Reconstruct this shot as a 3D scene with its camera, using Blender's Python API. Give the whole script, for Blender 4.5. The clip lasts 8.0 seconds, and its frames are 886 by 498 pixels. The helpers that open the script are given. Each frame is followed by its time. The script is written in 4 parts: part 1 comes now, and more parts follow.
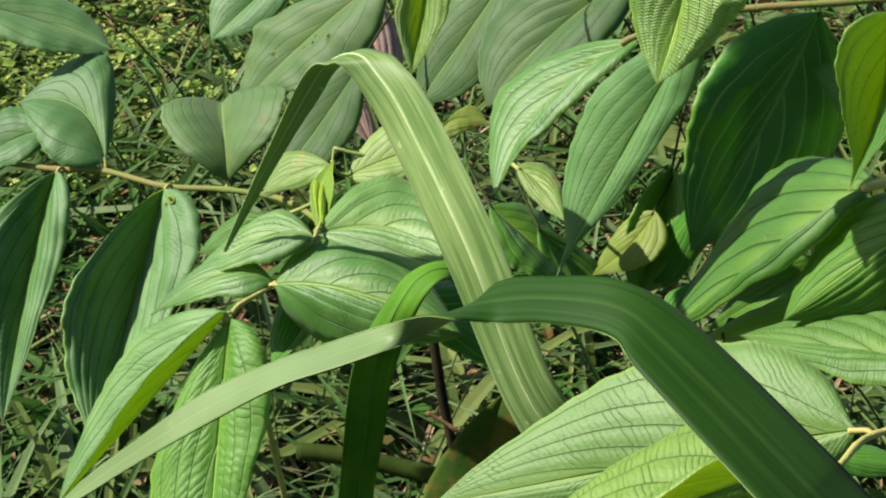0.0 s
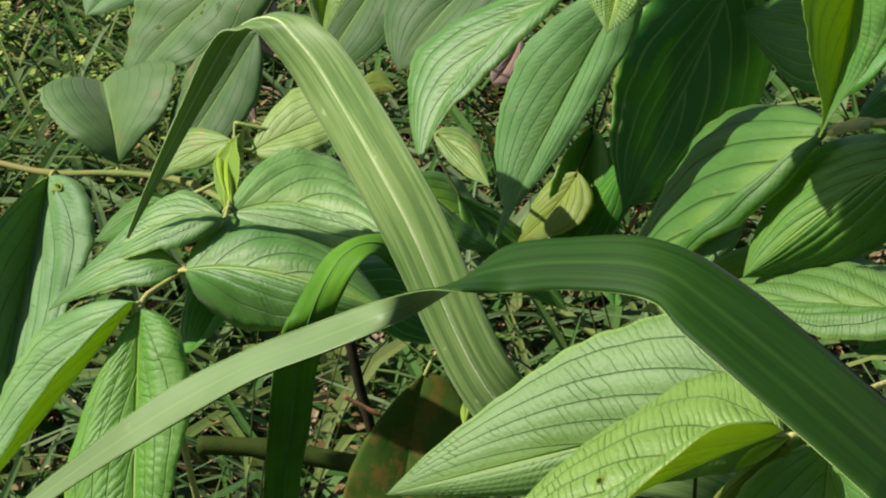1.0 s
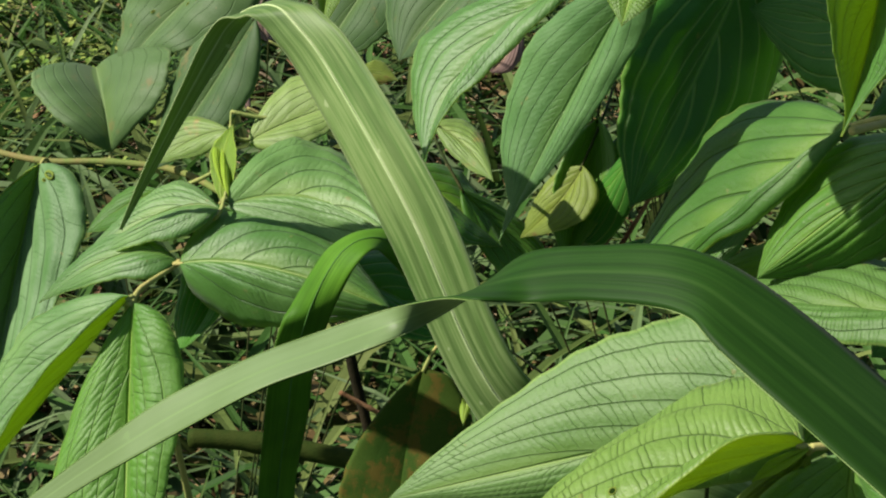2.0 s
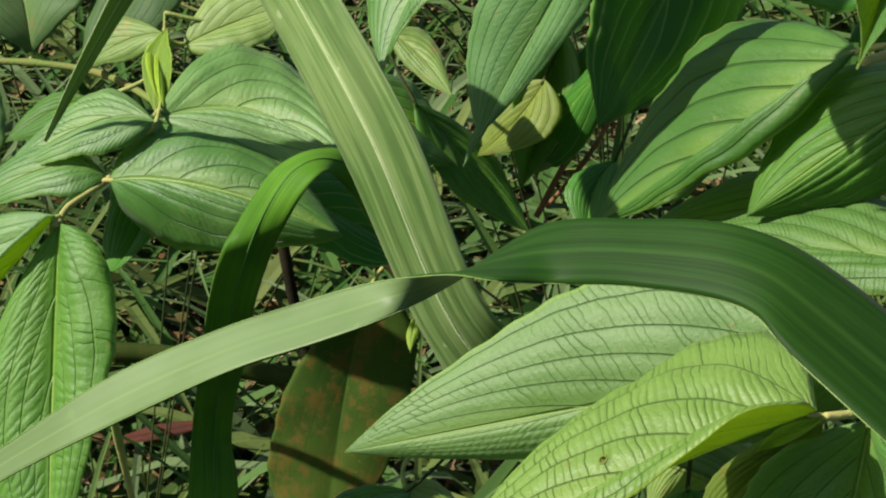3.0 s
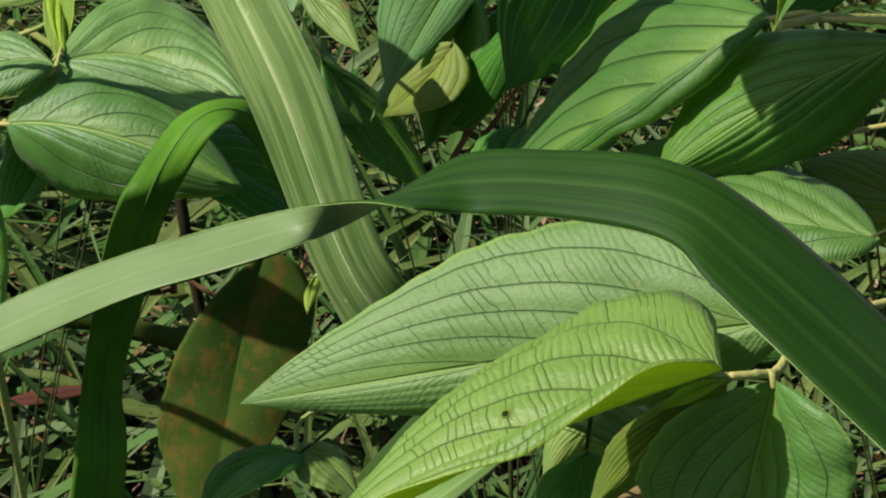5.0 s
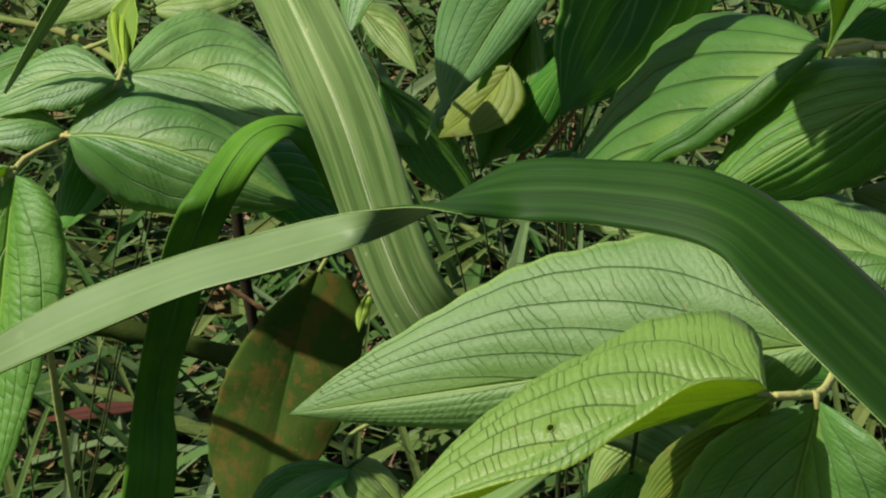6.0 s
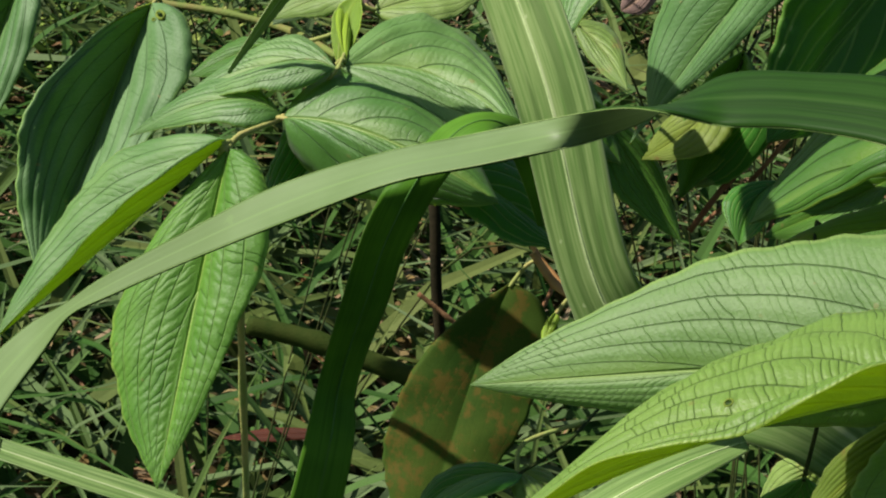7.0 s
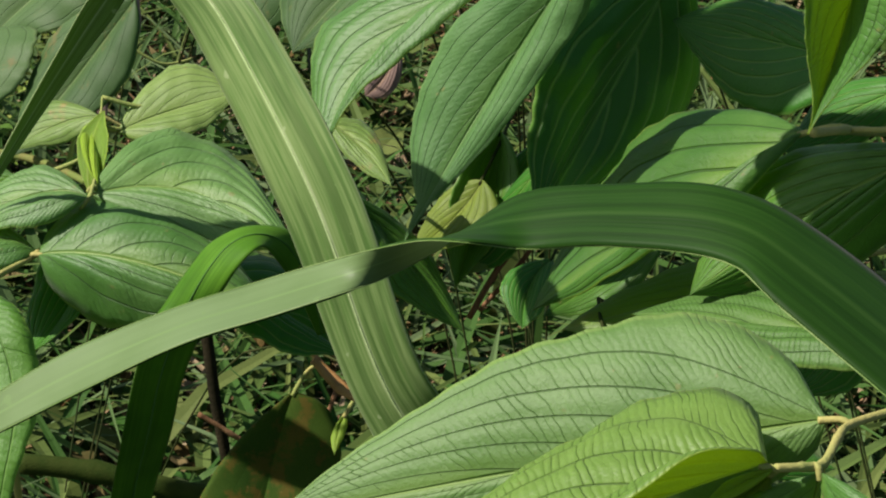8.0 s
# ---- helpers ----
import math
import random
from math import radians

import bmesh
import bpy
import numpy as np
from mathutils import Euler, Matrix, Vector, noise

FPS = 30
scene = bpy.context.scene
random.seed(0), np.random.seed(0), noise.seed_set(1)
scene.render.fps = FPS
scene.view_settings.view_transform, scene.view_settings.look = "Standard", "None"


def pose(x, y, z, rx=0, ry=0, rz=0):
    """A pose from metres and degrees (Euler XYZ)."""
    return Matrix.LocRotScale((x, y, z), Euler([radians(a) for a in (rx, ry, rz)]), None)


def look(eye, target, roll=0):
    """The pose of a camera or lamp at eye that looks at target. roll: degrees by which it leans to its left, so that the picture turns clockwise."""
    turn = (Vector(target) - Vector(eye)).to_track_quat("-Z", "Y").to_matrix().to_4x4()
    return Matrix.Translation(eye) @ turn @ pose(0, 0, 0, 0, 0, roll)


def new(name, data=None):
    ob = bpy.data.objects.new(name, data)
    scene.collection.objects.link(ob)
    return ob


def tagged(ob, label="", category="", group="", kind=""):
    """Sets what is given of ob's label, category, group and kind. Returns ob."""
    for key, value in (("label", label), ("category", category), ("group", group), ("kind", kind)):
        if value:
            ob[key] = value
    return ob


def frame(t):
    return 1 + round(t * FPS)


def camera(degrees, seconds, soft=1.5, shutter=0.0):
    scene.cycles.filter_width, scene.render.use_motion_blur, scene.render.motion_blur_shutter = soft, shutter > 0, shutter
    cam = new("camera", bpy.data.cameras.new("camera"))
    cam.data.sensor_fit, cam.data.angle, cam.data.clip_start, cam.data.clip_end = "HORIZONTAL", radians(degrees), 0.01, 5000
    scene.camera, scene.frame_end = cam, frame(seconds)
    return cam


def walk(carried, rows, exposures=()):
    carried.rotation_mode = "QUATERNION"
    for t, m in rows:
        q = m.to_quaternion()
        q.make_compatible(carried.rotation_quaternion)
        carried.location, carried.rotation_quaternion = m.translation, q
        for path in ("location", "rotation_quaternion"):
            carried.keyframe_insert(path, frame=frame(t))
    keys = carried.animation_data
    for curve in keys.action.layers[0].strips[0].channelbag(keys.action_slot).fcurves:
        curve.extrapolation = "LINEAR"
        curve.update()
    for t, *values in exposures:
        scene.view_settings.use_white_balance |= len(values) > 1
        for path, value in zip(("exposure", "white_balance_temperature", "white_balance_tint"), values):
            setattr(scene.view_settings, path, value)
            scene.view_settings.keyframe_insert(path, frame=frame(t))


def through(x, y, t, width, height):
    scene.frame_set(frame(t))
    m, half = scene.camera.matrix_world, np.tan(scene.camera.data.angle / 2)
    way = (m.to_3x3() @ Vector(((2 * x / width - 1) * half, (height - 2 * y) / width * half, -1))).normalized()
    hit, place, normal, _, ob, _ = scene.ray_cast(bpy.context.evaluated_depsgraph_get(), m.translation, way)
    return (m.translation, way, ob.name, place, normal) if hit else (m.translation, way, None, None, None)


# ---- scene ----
cam = camera(28.0, 8.0, 2.1)
PATH = [
    (0.0, pose(0.0692, -0.1101, 0.8523, 64.695, 4.587, 10.521)),
    (0.5, pose(0.0567, -0.0990, 0.8441, 63.838, 6.953, 7.648)),
    (1.0, pose(0.0330, -0.0817, 0.8365, 63.500, 5.082, 4.618)),
    (1.2, pose(0.0293, -0.0783, 0.8293, 63.304, 4.011, 4.211)),
    (2.3, pose(0.0215, -0.0562, 0.8339, 62.539, 4.493, 4.521)),
    (2.5, pose(0.0146, -0.0475, 0.8287, 61.620, 3.913, 4.279)),
    (3.0, pose(0.0059, -0.0198, 0.8247, 59.041, 2.170, 2.279)),
    (3.5, pose(-0.0000, 0.0000, 0.8200, 58.000, 0.000, 0.000)),
    (4.0, pose(-0.0002, -0.0025, 0.8129, 57.435, -0.413, 0.281)),
    (4.2, pose(0.0003, -0.0062, 0.8139, 58.002, -0.696, 0.663)),
    (5.3, pose(0.0026, -0.0203, 0.8132, 58.618, -1.567, 0.401)),
    (5.5, pose(0.0023, -0.0210, 0.8129, 58.678, -1.577, 0.985)),
    (6.0, pose(0.0036, -0.0249, 0.8131, 59.555, -1.718, 2.631)),
    (6.5, pose(0.0020, -0.0410, 0.7905, 60.676, -4.593, 7.124)),
    (7.0, pose(0.0062, -0.0478, 0.7890, 62.410, -3.905, 10.856)),
    (7.5, pose(0.0109, -0.0374, 0.7923, 63.775, -3.687, 7.915)),
    (8.0, pose(-0.0032, -0.0290, 0.7915, 65.189, -1.219, 0.711)),
]
walk(cam, PATH, [(t, e + 0.68) for t, e in ((0.0, 0.58), (1.0, 0.35), (2.5, 0.2), (3.0, 0.25), (3.5, 0.13), (4.0, 0.15), (6.0, 0.05), (7.0, 0.13), (8.0, 0.03))])

# ---- daylight ----
SUN_FROM = Vector((-0.707, -0.03, 0.707)).normalized()
world = bpy.data.worlds.new("world")
scene.world = world
world.use_nodes = True
wn, wl = world.node_tree.nodes, world.node_tree.links
sky = wn.new("ShaderNodeTexSky")
sky.sky_type, sky.sun_disc = "NISHITA", False
sky.sun_elevation = math.asin(SUN_FROM.z)
sky.dust_density = 1.5
sky.sun_rotation = math.atan2(SUN_FROM.x, SUN_FROM.y)
wl.new(sky.outputs[0], wn["Background"].inputs[0])
wn["Background"].inputs[1].default_value = 0.06
sun = new("sun", bpy.data.lights.new("sun", "SUN"))
sun.data.energy, sun.data.angle, sun.data.color = 5.0, radians(0.8), (1.0, 0.89, 0.85)
sun.matrix_world = look(SUN_FROM * 10, (0, 0, 0))


# ---- materials ----
class Nodes:
    """Small helper to write node trees as formulas."""

    def __init__(self, name):
        self.mat = bpy.data.materials.new(name)
        self.mat.use_nodes = True
        self.tree = self.mat.node_tree
        self.n, self.l = self.tree.nodes, self.tree.links
        self.n.clear()
        self.out = self.n.new("ShaderNodeOutputMaterial")

    def plug(self, sock, v):
        if isinstance(v, bpy.types.NodeSocket):
            self.l.new(v, sock)
        elif isinstance(v, (tuple, list)) and len(v) == 3 and sock.type == "RGBA":
            sock.default_value = (*v, 1)
        else:
            sock.default_value = v

    def m(self, op, a, b=None, c=None, clamp=False):
        n = self.n.new("ShaderNodeMath")
        n.operation, n.use_clamp = op, clamp
        for i, v in enumerate((a, b, c)):
            if v is not None:
                self.plug(n.inputs[i], v)
        return n.outputs[0]

    def step(self, v, lo, hi, to0=0.0, to1=1.0):
        n = self.n.new("ShaderNodeMapRange")
        n.interpolation_type = "SMOOTHSTEP"
        for i, x in enumerate((v, lo, hi, to0, to1)):
            self.plug(n.inputs[i], x)
        return n.outputs[0]

    def mix(self, f, a, b):
        n = self.n.new("ShaderNodeMix")
        n.data_type = "RGBA"
        self.plug(n.inputs[0], f)
        self.plug(n.inputs[6], a)
        self.plug(n.inputs[7], b)
        return n.outputs[2]

    def noise(self, vec, scale, detail=3.0, rough=0.55):
        n = self.n.new("ShaderNodeTexNoise")
        self.l.new(vec, n.inputs["Vector"])
        n.inputs["Scale"].default_value = scale
        n.inputs["Detail"].default_value = detail
        n.inputs["Roughness"].default_value = rough
        return n.outputs[0]

    def place(self):
        return self.n.new("ShaderNodeTexCoord").outputs["Object"]

    def uv(self):
        n = self.n.new("ShaderNodeSeparateXYZ")
        self.l.new(self.n.new("ShaderNodeTexCoord").outputs["UV"], n.inputs[0])
        return n.outputs[0], n.outputs[1]

    def chance(self):
        return self.n.new("ShaderNodeObjectInfo").outputs["Random"]

    def bump(self, height, strength, distance):
        n = self.n.new("ShaderNodeBump")
        self.plug(n.inputs["Height"], height)
        n.inputs["Strength"].default_value = strength
        n.inputs["Distance"].default_value = distance
        return n.outputs[0]

    def surface(self, colour, rough, normal=None, sheen=0.0, glow_through=0.0, through_colour=None, spec=0.16):
        p = self.n.new("ShaderNodeBsdfPrincipled")
        self.plug(p.inputs["Base Color"], colour)
        self.plug(p.inputs["Roughness"], rough)
        p.inputs["Specular IOR Level"].default_value = spec
        p.inputs["Sheen Weight"].default_value = sheen
        p.inputs["Sheen Roughness"].default_value = 0.45
        if normal is not None:
            self.l.new(normal, p.inputs["Normal"])
        end = p.outputs[0]
        if glow_through:
            t = self.n.new("ShaderNodeBsdfTranslucent")
            self.plug(t.inputs[0], through_colour)
            if normal is not None:
                self.l.new(normal, t.inputs["Normal"])
            x = self.n.new("ShaderNodeMixShader")
            x.inputs[0].default_value = glow_through
            self.l.new(end, x.inputs[1])
            self.l.new(t.outputs[0], x.inputs[2])
            end = x.outputs[0]
        self.l.new(end, self.out.inputs[0])
        return self.mat


# where the curved side veins leave the midrib, how fast they spread and how far out they run
VEINS = ((-0.02, 4.8, 0.93), (0.05, 2.9, 0.85), (0.18, 2.4, 0.76), (0.35, 2.3, 0.66), (0.54, 2.3, 0.5))
FEW_VEINS = ((-0.02, 4.4, 0.9), (0.07, 2.3, 0.86), (0.24, 2.0, 0.76), (0.48, 2.0, 0.6))


def leaf_material(name, light, dark, vein, through, rough=0.5, sheen=0.25, ladder=0.5, ladder_count=34, spots=0.0, spot_colour=(0.16, 0.07, 0.02), vein_amount=0.4, relief=1.0, glow=0.33, vein_line=None, line=1.0, pucker=0.45, spec=0.3, spot_scale=62.0, warm=0.35, spot_amount=0.8, veins=VEINS, slant=5.0):
    k = Nodes(name)
    u, v = k.uv()
    at = k.place()
    s = k.m("ABSOLUTE", k.m("SUBTRACT", k.m("MULTIPLY", v, 2.0), 1.0))
    wob = k.m("MULTIPLY", k.m("SUBTRACT", k.noise(at, 90.0, 2.0), 0.5), 0.014)
    s2 = k.m("ADD", s, wob)
    lines, field = None, None
    for start, rate, reach in veins:
        grown = k.m("SUBTRACT", 1.0, k.m("EXPONENT", k.m("MULTIPLY", k.m("SUBTRACT", u, start), -rate)))
        off = k.m("ABSOLUTE", k.m("SUBTRACT", s2, k.m("MULTIPLY", grown, reach)))
        one = k.m("MULTIPLY", k.step(off, 0.003 * line, 0.013 * line, 1.0, 0.0), k.step(u, start + 0.005, start + 0.03))
        lines = one if lines is None else k.m("MAXIMUM", lines, one)
        over = k.m("GREATER_THAN", s2, k.m("MULTIPLY", grown, reach))
        field = over if field is None else k.m("ADD", field, over)
    rib = k.step(s, 0.008, 0.034, 1.0, 0.0)
    # ladder veins between the side veins: short slanting rungs, each field with its own offset and spacing
    slope = k.m("ADD", k.m("MULTIPLY", u, float(ladder_count)), k.m("MULTIPLY", s, -slant))
    slope = k.m("ADD", slope, k.m("MULTIPLY", k.noise(at, 70.0, 2.0), 2.6))
    slope = k.m("ADD", slope, k.m("MULTIPLY", field, 0.37))
    dice = k.n.new("ShaderNodeTexWhiteNoise")
    dice.noise_dimensions = "1D"
    k.plug(dice.inputs["W"], k.m("ADD", k.m("FLOOR", slope), k.m("MULTIPLY", field, 53.0)))
    saw = k.m("ABSOLUTE", k.m("SUBTRACT", k.m("FRACT", slope), 0.5))
    rungs = k.m("MULTIPLY", k.step(saw, 0.01, 0.11, 1.0, 0.0), k.step(k.noise(at, 55.0, 2.0), 0.54 - 0.2 * ladder, 0.74 - 0.2 * ladder))
    rungs = k.m("MULTIPLY", rungs, k.step(dice.outputs["Value"], 0.1, 0.9))
    quilt = k.m("MULTIPLY", k.step(saw, 0.0, 0.45), k.m("MULTIPLY", k.step(s, 0.03, 0.2), k.step(k.noise(at, 45.0, 2.0), 0.25, 0.65)))
    rungs = k.m("MULTIPLY", rungs, k.step(s, 0.05, 0.13))
    fine = k.noise(at, 1500.0, 3.0)
    broad = k.noise(at, 34.0, 4.0)
    tone = k.m("ADD", k.m("MULTIPLY", broad, 0.8), k.m("MULTIPLY", k.chance(), 0.3))
    col = k.mix(k.step(tone, 0.3, 0.8), dark, light)
    col = k.mix(k.m("MULTIPLY", k.step(fine, 0.35, 0.7), 0.22), col, tuple(0.45 * c for c in dark))
    near_rib = k.m("MULTIPLY", k.step(s, 0.0, 0.3, 1.0, 0.0), k.step(k.noise(at, 30.0, 2.0), 0.25, 0.7))
    col = k.mix(k.m("MULTIPLY", near_rib, warm), col, tuple(a * b for a, b in zip(light, (1.35, 1.15, 0.45))))
    col = k.mix(k.m("MULTIPLY", rungs, min(1.0, ladder * 0.7)), col, tuple(0.4 * c for c in dark))
    col = k.mix(k.m("MULTIPLY", lines, vein_amount), col, vein_line or tuple(0.42 * c for c in dark))
    col = k.mix(k.m("MULTIPLY", rib, 0.75), col, vein)
    margin = k.step(s, 0.955, 0.985)
    col = k.mix(k.m("MULTIPLY", margin, 0.6), col, vein)
    speck = k.step(k.noise(at, 210.0, 2.0), 0.715, 0.75)
    col = k.mix(k.m("MULTIPLY", speck, 0.45), col, (0.20, 0.17, 0.05))
    if spots:
        patch = k.step(k.noise(at, spot_scale, 6.0, 0.7), 0.60 - 0.2 * spots, 0.72 - 0.2 * spots)
        col = k.mix(k.m("MULTIPLY", patch, spot_amount), col, spot_colour)
    h = k.m("ADD", k.m("MULTIPLY", lines, -0.6), k.m("MULTIPLY", rungs, -0.3 * ladder))
    h = k.m("ADD", h, k.m("MULTIPLY", fine, 0.16))
    h = k.m("ADD", h, k.m("MULTIPLY", rib, -0.5))
    h = k.m("ADD", h, k.m("MULTIPLY", quilt, 0.22 * ladder * pucker))
    h = k.m("ADD", h, k.m("MULTIPLY", k.noise(at, 420.0, 2.0), 0.2))
    nrm = k.bump(h, 0.9, 0.001 * relief)
    return k.surface(col, k.m("ADD", rough, k.m("MULTIPLY", fine, 0.12)), nrm, sheen, glow, k.mix(0.2, tuple(min(0.9, 1.7 * c) for c in through), col), spec)


LEAF = {}
LEAF["big"] = leaf_material("leaf_broad_green", (0.122, 0.225, 0.060), (0.064, 0.155, 0.024), (0.22, 0.34, 0.08), (0.26, 0.44, 0.02), 0.5, 0.03, 0.75, 62, vein_amount=0.6, glow=0.3, spec=0.38, line=0.7)
LEAF["rib"] = leaf_material("leaf_green", (0.132, 0.258, 0.064), (0.055, 0.163, 0.022), (0.24, 0.36, 0.08), (0.28, 0.46, 0.02), 0.48, 0.03, 0.65, 34, vein_amount=0.48, glow=0.3, spec=0.5, warm=0.5, relief=1.0, line=0.85)
LEAF["rib2"] = leaf_material("leaf_fresh", (0.152, 0.258, 0.050), (0.084, 0.182, 0.022), (0.32, 0.46, 0.07), (0.36, 0.52, 0.02), 0.42, 0.03, 1.0, 54, vein_amount=0.6, relief=1.1, spec=0.4, pucker=0.8, line=0.65)
LEAF["fold"] = leaf_material("leaf_hanging", (0.098, 0.235, 0.026), (0.042, 0.150, 0.010), (0.26, 0.42, 0.06), (0.22, 0.46, 0.02), 0.47, 0.03, 0.9, 32, vein_amount=0.5, vein_line=(0.17, 0.31, 0.06), relief=1.1, pucker=0.9, spec=0.34, line=1.5, veins=FEW_VEINS, slant=2.0)
LEAF["deep"] = leaf_material("leaf_two_toned", (0.110, 0.207, 0.077), (0.030, 0.108, 0.013), (0.18, 0.32, 0.06), (0.10, 0.30, 0.015), 0.5, 0.03, 0.6, 48, relief=0.8, glow=0.06, pucker=0.4, spec=0.18, vein_amount=0.25)
LEAF["bright"] = leaf_material("leaf_glossy", (0.084, 0.186, 0.028), (0.036, 0.115, 0.011), (0.28, 0.42, 0.05), (0.24, 0.46, 0.015), 0.47, 0.03, 0.25, 34, glow=0.28, spec=0.34, pucker=0.8, vein_amount=0.7, line=1.4, warm=0.9)
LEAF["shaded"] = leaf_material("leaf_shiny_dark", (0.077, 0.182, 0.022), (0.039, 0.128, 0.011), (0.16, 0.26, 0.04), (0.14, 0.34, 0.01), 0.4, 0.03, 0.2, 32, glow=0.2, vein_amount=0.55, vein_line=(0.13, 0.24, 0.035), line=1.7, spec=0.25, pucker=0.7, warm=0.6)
LEAF["soft"] = leaf_material("leaf_dusty", (0.086, 0.192, 0.052), (0.038, 0.122, 0.022), (0.13, 0.24, 0.07), (0.15, 0.33, 0.02), 0.5, 0.08, 0.35, 40, vein_amount=0.16, glow=0.22, spec=0.28)
LEAF["dull"] = leaf_material("leaf_dull", (0.066, 0.130, 0.034), (0.030, 0.076, 0.015), (0.12, 0.19, 0.06), (0.10, 0.22, 0.02), 0.55, 0.05, 0.2, 40, vein_amount=0.08, glow=0.15, spots=0.05, spot_colour=(0.12, 0.11, 0.03), spec=0.22, relief=0.4)
LEAF["dark"] = leaf_material("leaf_deep_green", (0.050, 0.172, 0.018), (0.022, 0.113, 0.009), (0.14, 0.28, 0.05), (0.09, 0.30, 0.01), 0.42, 0.04, 0.25, 32, vein_amount=0.8, glow=0.1, vein_line=(0.14, 0.27, 0.05), line=2.0, spec=0.2)
LEAF["pale"] = leaf_material("leaf_pale", (0.209, 0.315, 0.072), (0.132, 0.231, 0.039), (0.30, 0.40, 0.12), (0.30, 0.44, 0.04), 0.5, 0.08, 0.4, 28, spots=0.12, spot_colour=(0.30, 0.22, 0.06), spec=0.45)
LEAF["olive"] = leaf_material("leaf_olive", (0.165, 0.231, 0.031), (0.099, 0.158, 0.020), (0.24, 0.30, 0.07), (0.28, 0.38, 0.02), 0.5, 0.05, 0.3, 28, spots=0.1)
LEAF["young"] = leaf_material("leaf_young", (0.286, 0.453, 0.033), (0.209, 0.364, 0.024), (0.36, 0.50, 0.07), (0.46, 0.68, 0.03), 0.4, 0.05, 0.3, 24)
LEAF["mott"] = leaf_material("leaf_rusty", (0.046, 0.078, 0.010), (0.018, 0.050, 0.006), (0.03, 0.07, 0.008), (0.06, 0.11, 0.01), 0.6, 0.03, 0.0, 28, glow=0.1, spots=0.6, spot_colour=(0.085, 0.064, 0.012), vein_amount=0.0, spot_scale=120.0, relief=0.05, spec=0.05, warm=0.0)
LEAF["red"] = leaf_material("leaf_red", (0.12, 0.036, 0.018), (0.055, 0.020, 0.010), (0.2, 0.07, 0.03), (0.25, 0.05, 0.01), 0.6, 0.05, 0.1, 26, vein_amount=0.1, relief=0.3, spec=0.1, warm=0.0)
LEAF["dry"] = leaf_material("leaf_dead", (0.26, 0.19, 0.15), (0.17, 0.115, 0.09), (0.34, 0.24, 0.18), (0.30, 0.16, 0.08), 0.75, 0.05, 0.4, 26, glow=0.1)
UNDER = leaf_material("leaf_underside", (0.21, 0.33, 0.05), (0.15, 0.26, 0.03), (0.32, 0.42, 0.12), (0.44, 0.54, 0.03), 0.6, 0.02, 0.4, 34, glow=0.5)


def blade_material(name, light, dark, rib, through, rough, streak=0.5, glow=0.25, banding=0.35, spec=0.14):
    k = Nodes(name)
    u, v = k.uv()
    at = k.place()
    s = k.m("ABSOLUTE", k.m("SUBTRACT", k.m("MULTIPLY", v, 2.0), 1.0))
    join = k.n.new("ShaderNodeCombineXYZ")
    k.plug(join.inputs[0], k.m("MULTIPLY", u, 0.9))
    k.plug(join.inputs[1], k.m("MULTIPLY", v, 30.0))
    lines = k.noise(join.outputs[0], 1.0, 3.0, 0.6)
    wide = k.n.new("ShaderNodeCombineXYZ")
    k.plug(wide.inputs[0], k.m("MULTIPLY", u, 0.3))
    k.plug(wide.inputs[1], k.m("MULTIPLY", v, 9.0))
    bands = k.noise(wide.outputs[0], 1.0, 2.0)
    broad = k.noise(at, 40.0, 3.0)
    col = k.mix(k.step(k.m("ADD", k.m("MULTIPLY", lines, streak), k.m("MULTIPLY", broad, 1.0 - streak)), 0.35, 0.65), dark, light)
    col = k.mix(k.m("MULTIPLY", k.step(bands, 0.45, 0.62), banding), col, tuple(0.6 * c for c in dark))
    col = k.mix(k.step(s, 0.02, 0.08, 0.75, 0.0), col, rib)
    col = k.mix(k.step(s, 0.965, 0.995, 0.0, 0.5), col, rib)
    nick = k.step(k.noise(at, 160.0, 2.0), 0.74, 0.76)
    col = k.mix(k.m("MULTIPLY", nick, 0.5), col, rib)
    fine = k.noise(at, 1400.0, 2.0)
    nrm = k.bump(k.m("ADD", lines, k.m("MULTIPLY", fine, 0.25)), 0.2, 0.0002)
    return k.surface(col, k.m("ADD", rough, k.m("MULTIPLY", lines, 0.15)), nrm, 0.02, glow, through, spec)


BLADE = {
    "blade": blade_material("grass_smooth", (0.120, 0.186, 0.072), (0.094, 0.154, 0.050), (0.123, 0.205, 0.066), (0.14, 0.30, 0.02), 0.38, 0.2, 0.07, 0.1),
    # darker copy of the smooth blade; the arch's shade is put into its colour
    "blade_shade": blade_material("grass_shade", (0.016, 0.051, 0.006), (0.010, 0.038, 0.004), (0.022, 0.060, 0.009), (0.12, 0.26, 0.02), 0.4, 0.6, 0.08, 0.5, 0.05),
    "blade2": blade_material("grass_striped", (0.203, 0.297, 0.099), (0.090, 0.180, 0.041), (0.414, 0.495, 0.252), (0.26, 0.42, 0.04), 0.42, 0.75, 0.25, 0.6),
    # base darkened to stand in for shade on the upright blade
    "blade3": blade_material("grass_deep_shade", (0.075, 0.190, 0.014), (0.040, 0.120, 0.008), (0.062, 0.135, 0.022), (0.20, 0.40, 0.02), 0.45, 0.4, 0.12, spec=0.06),
}


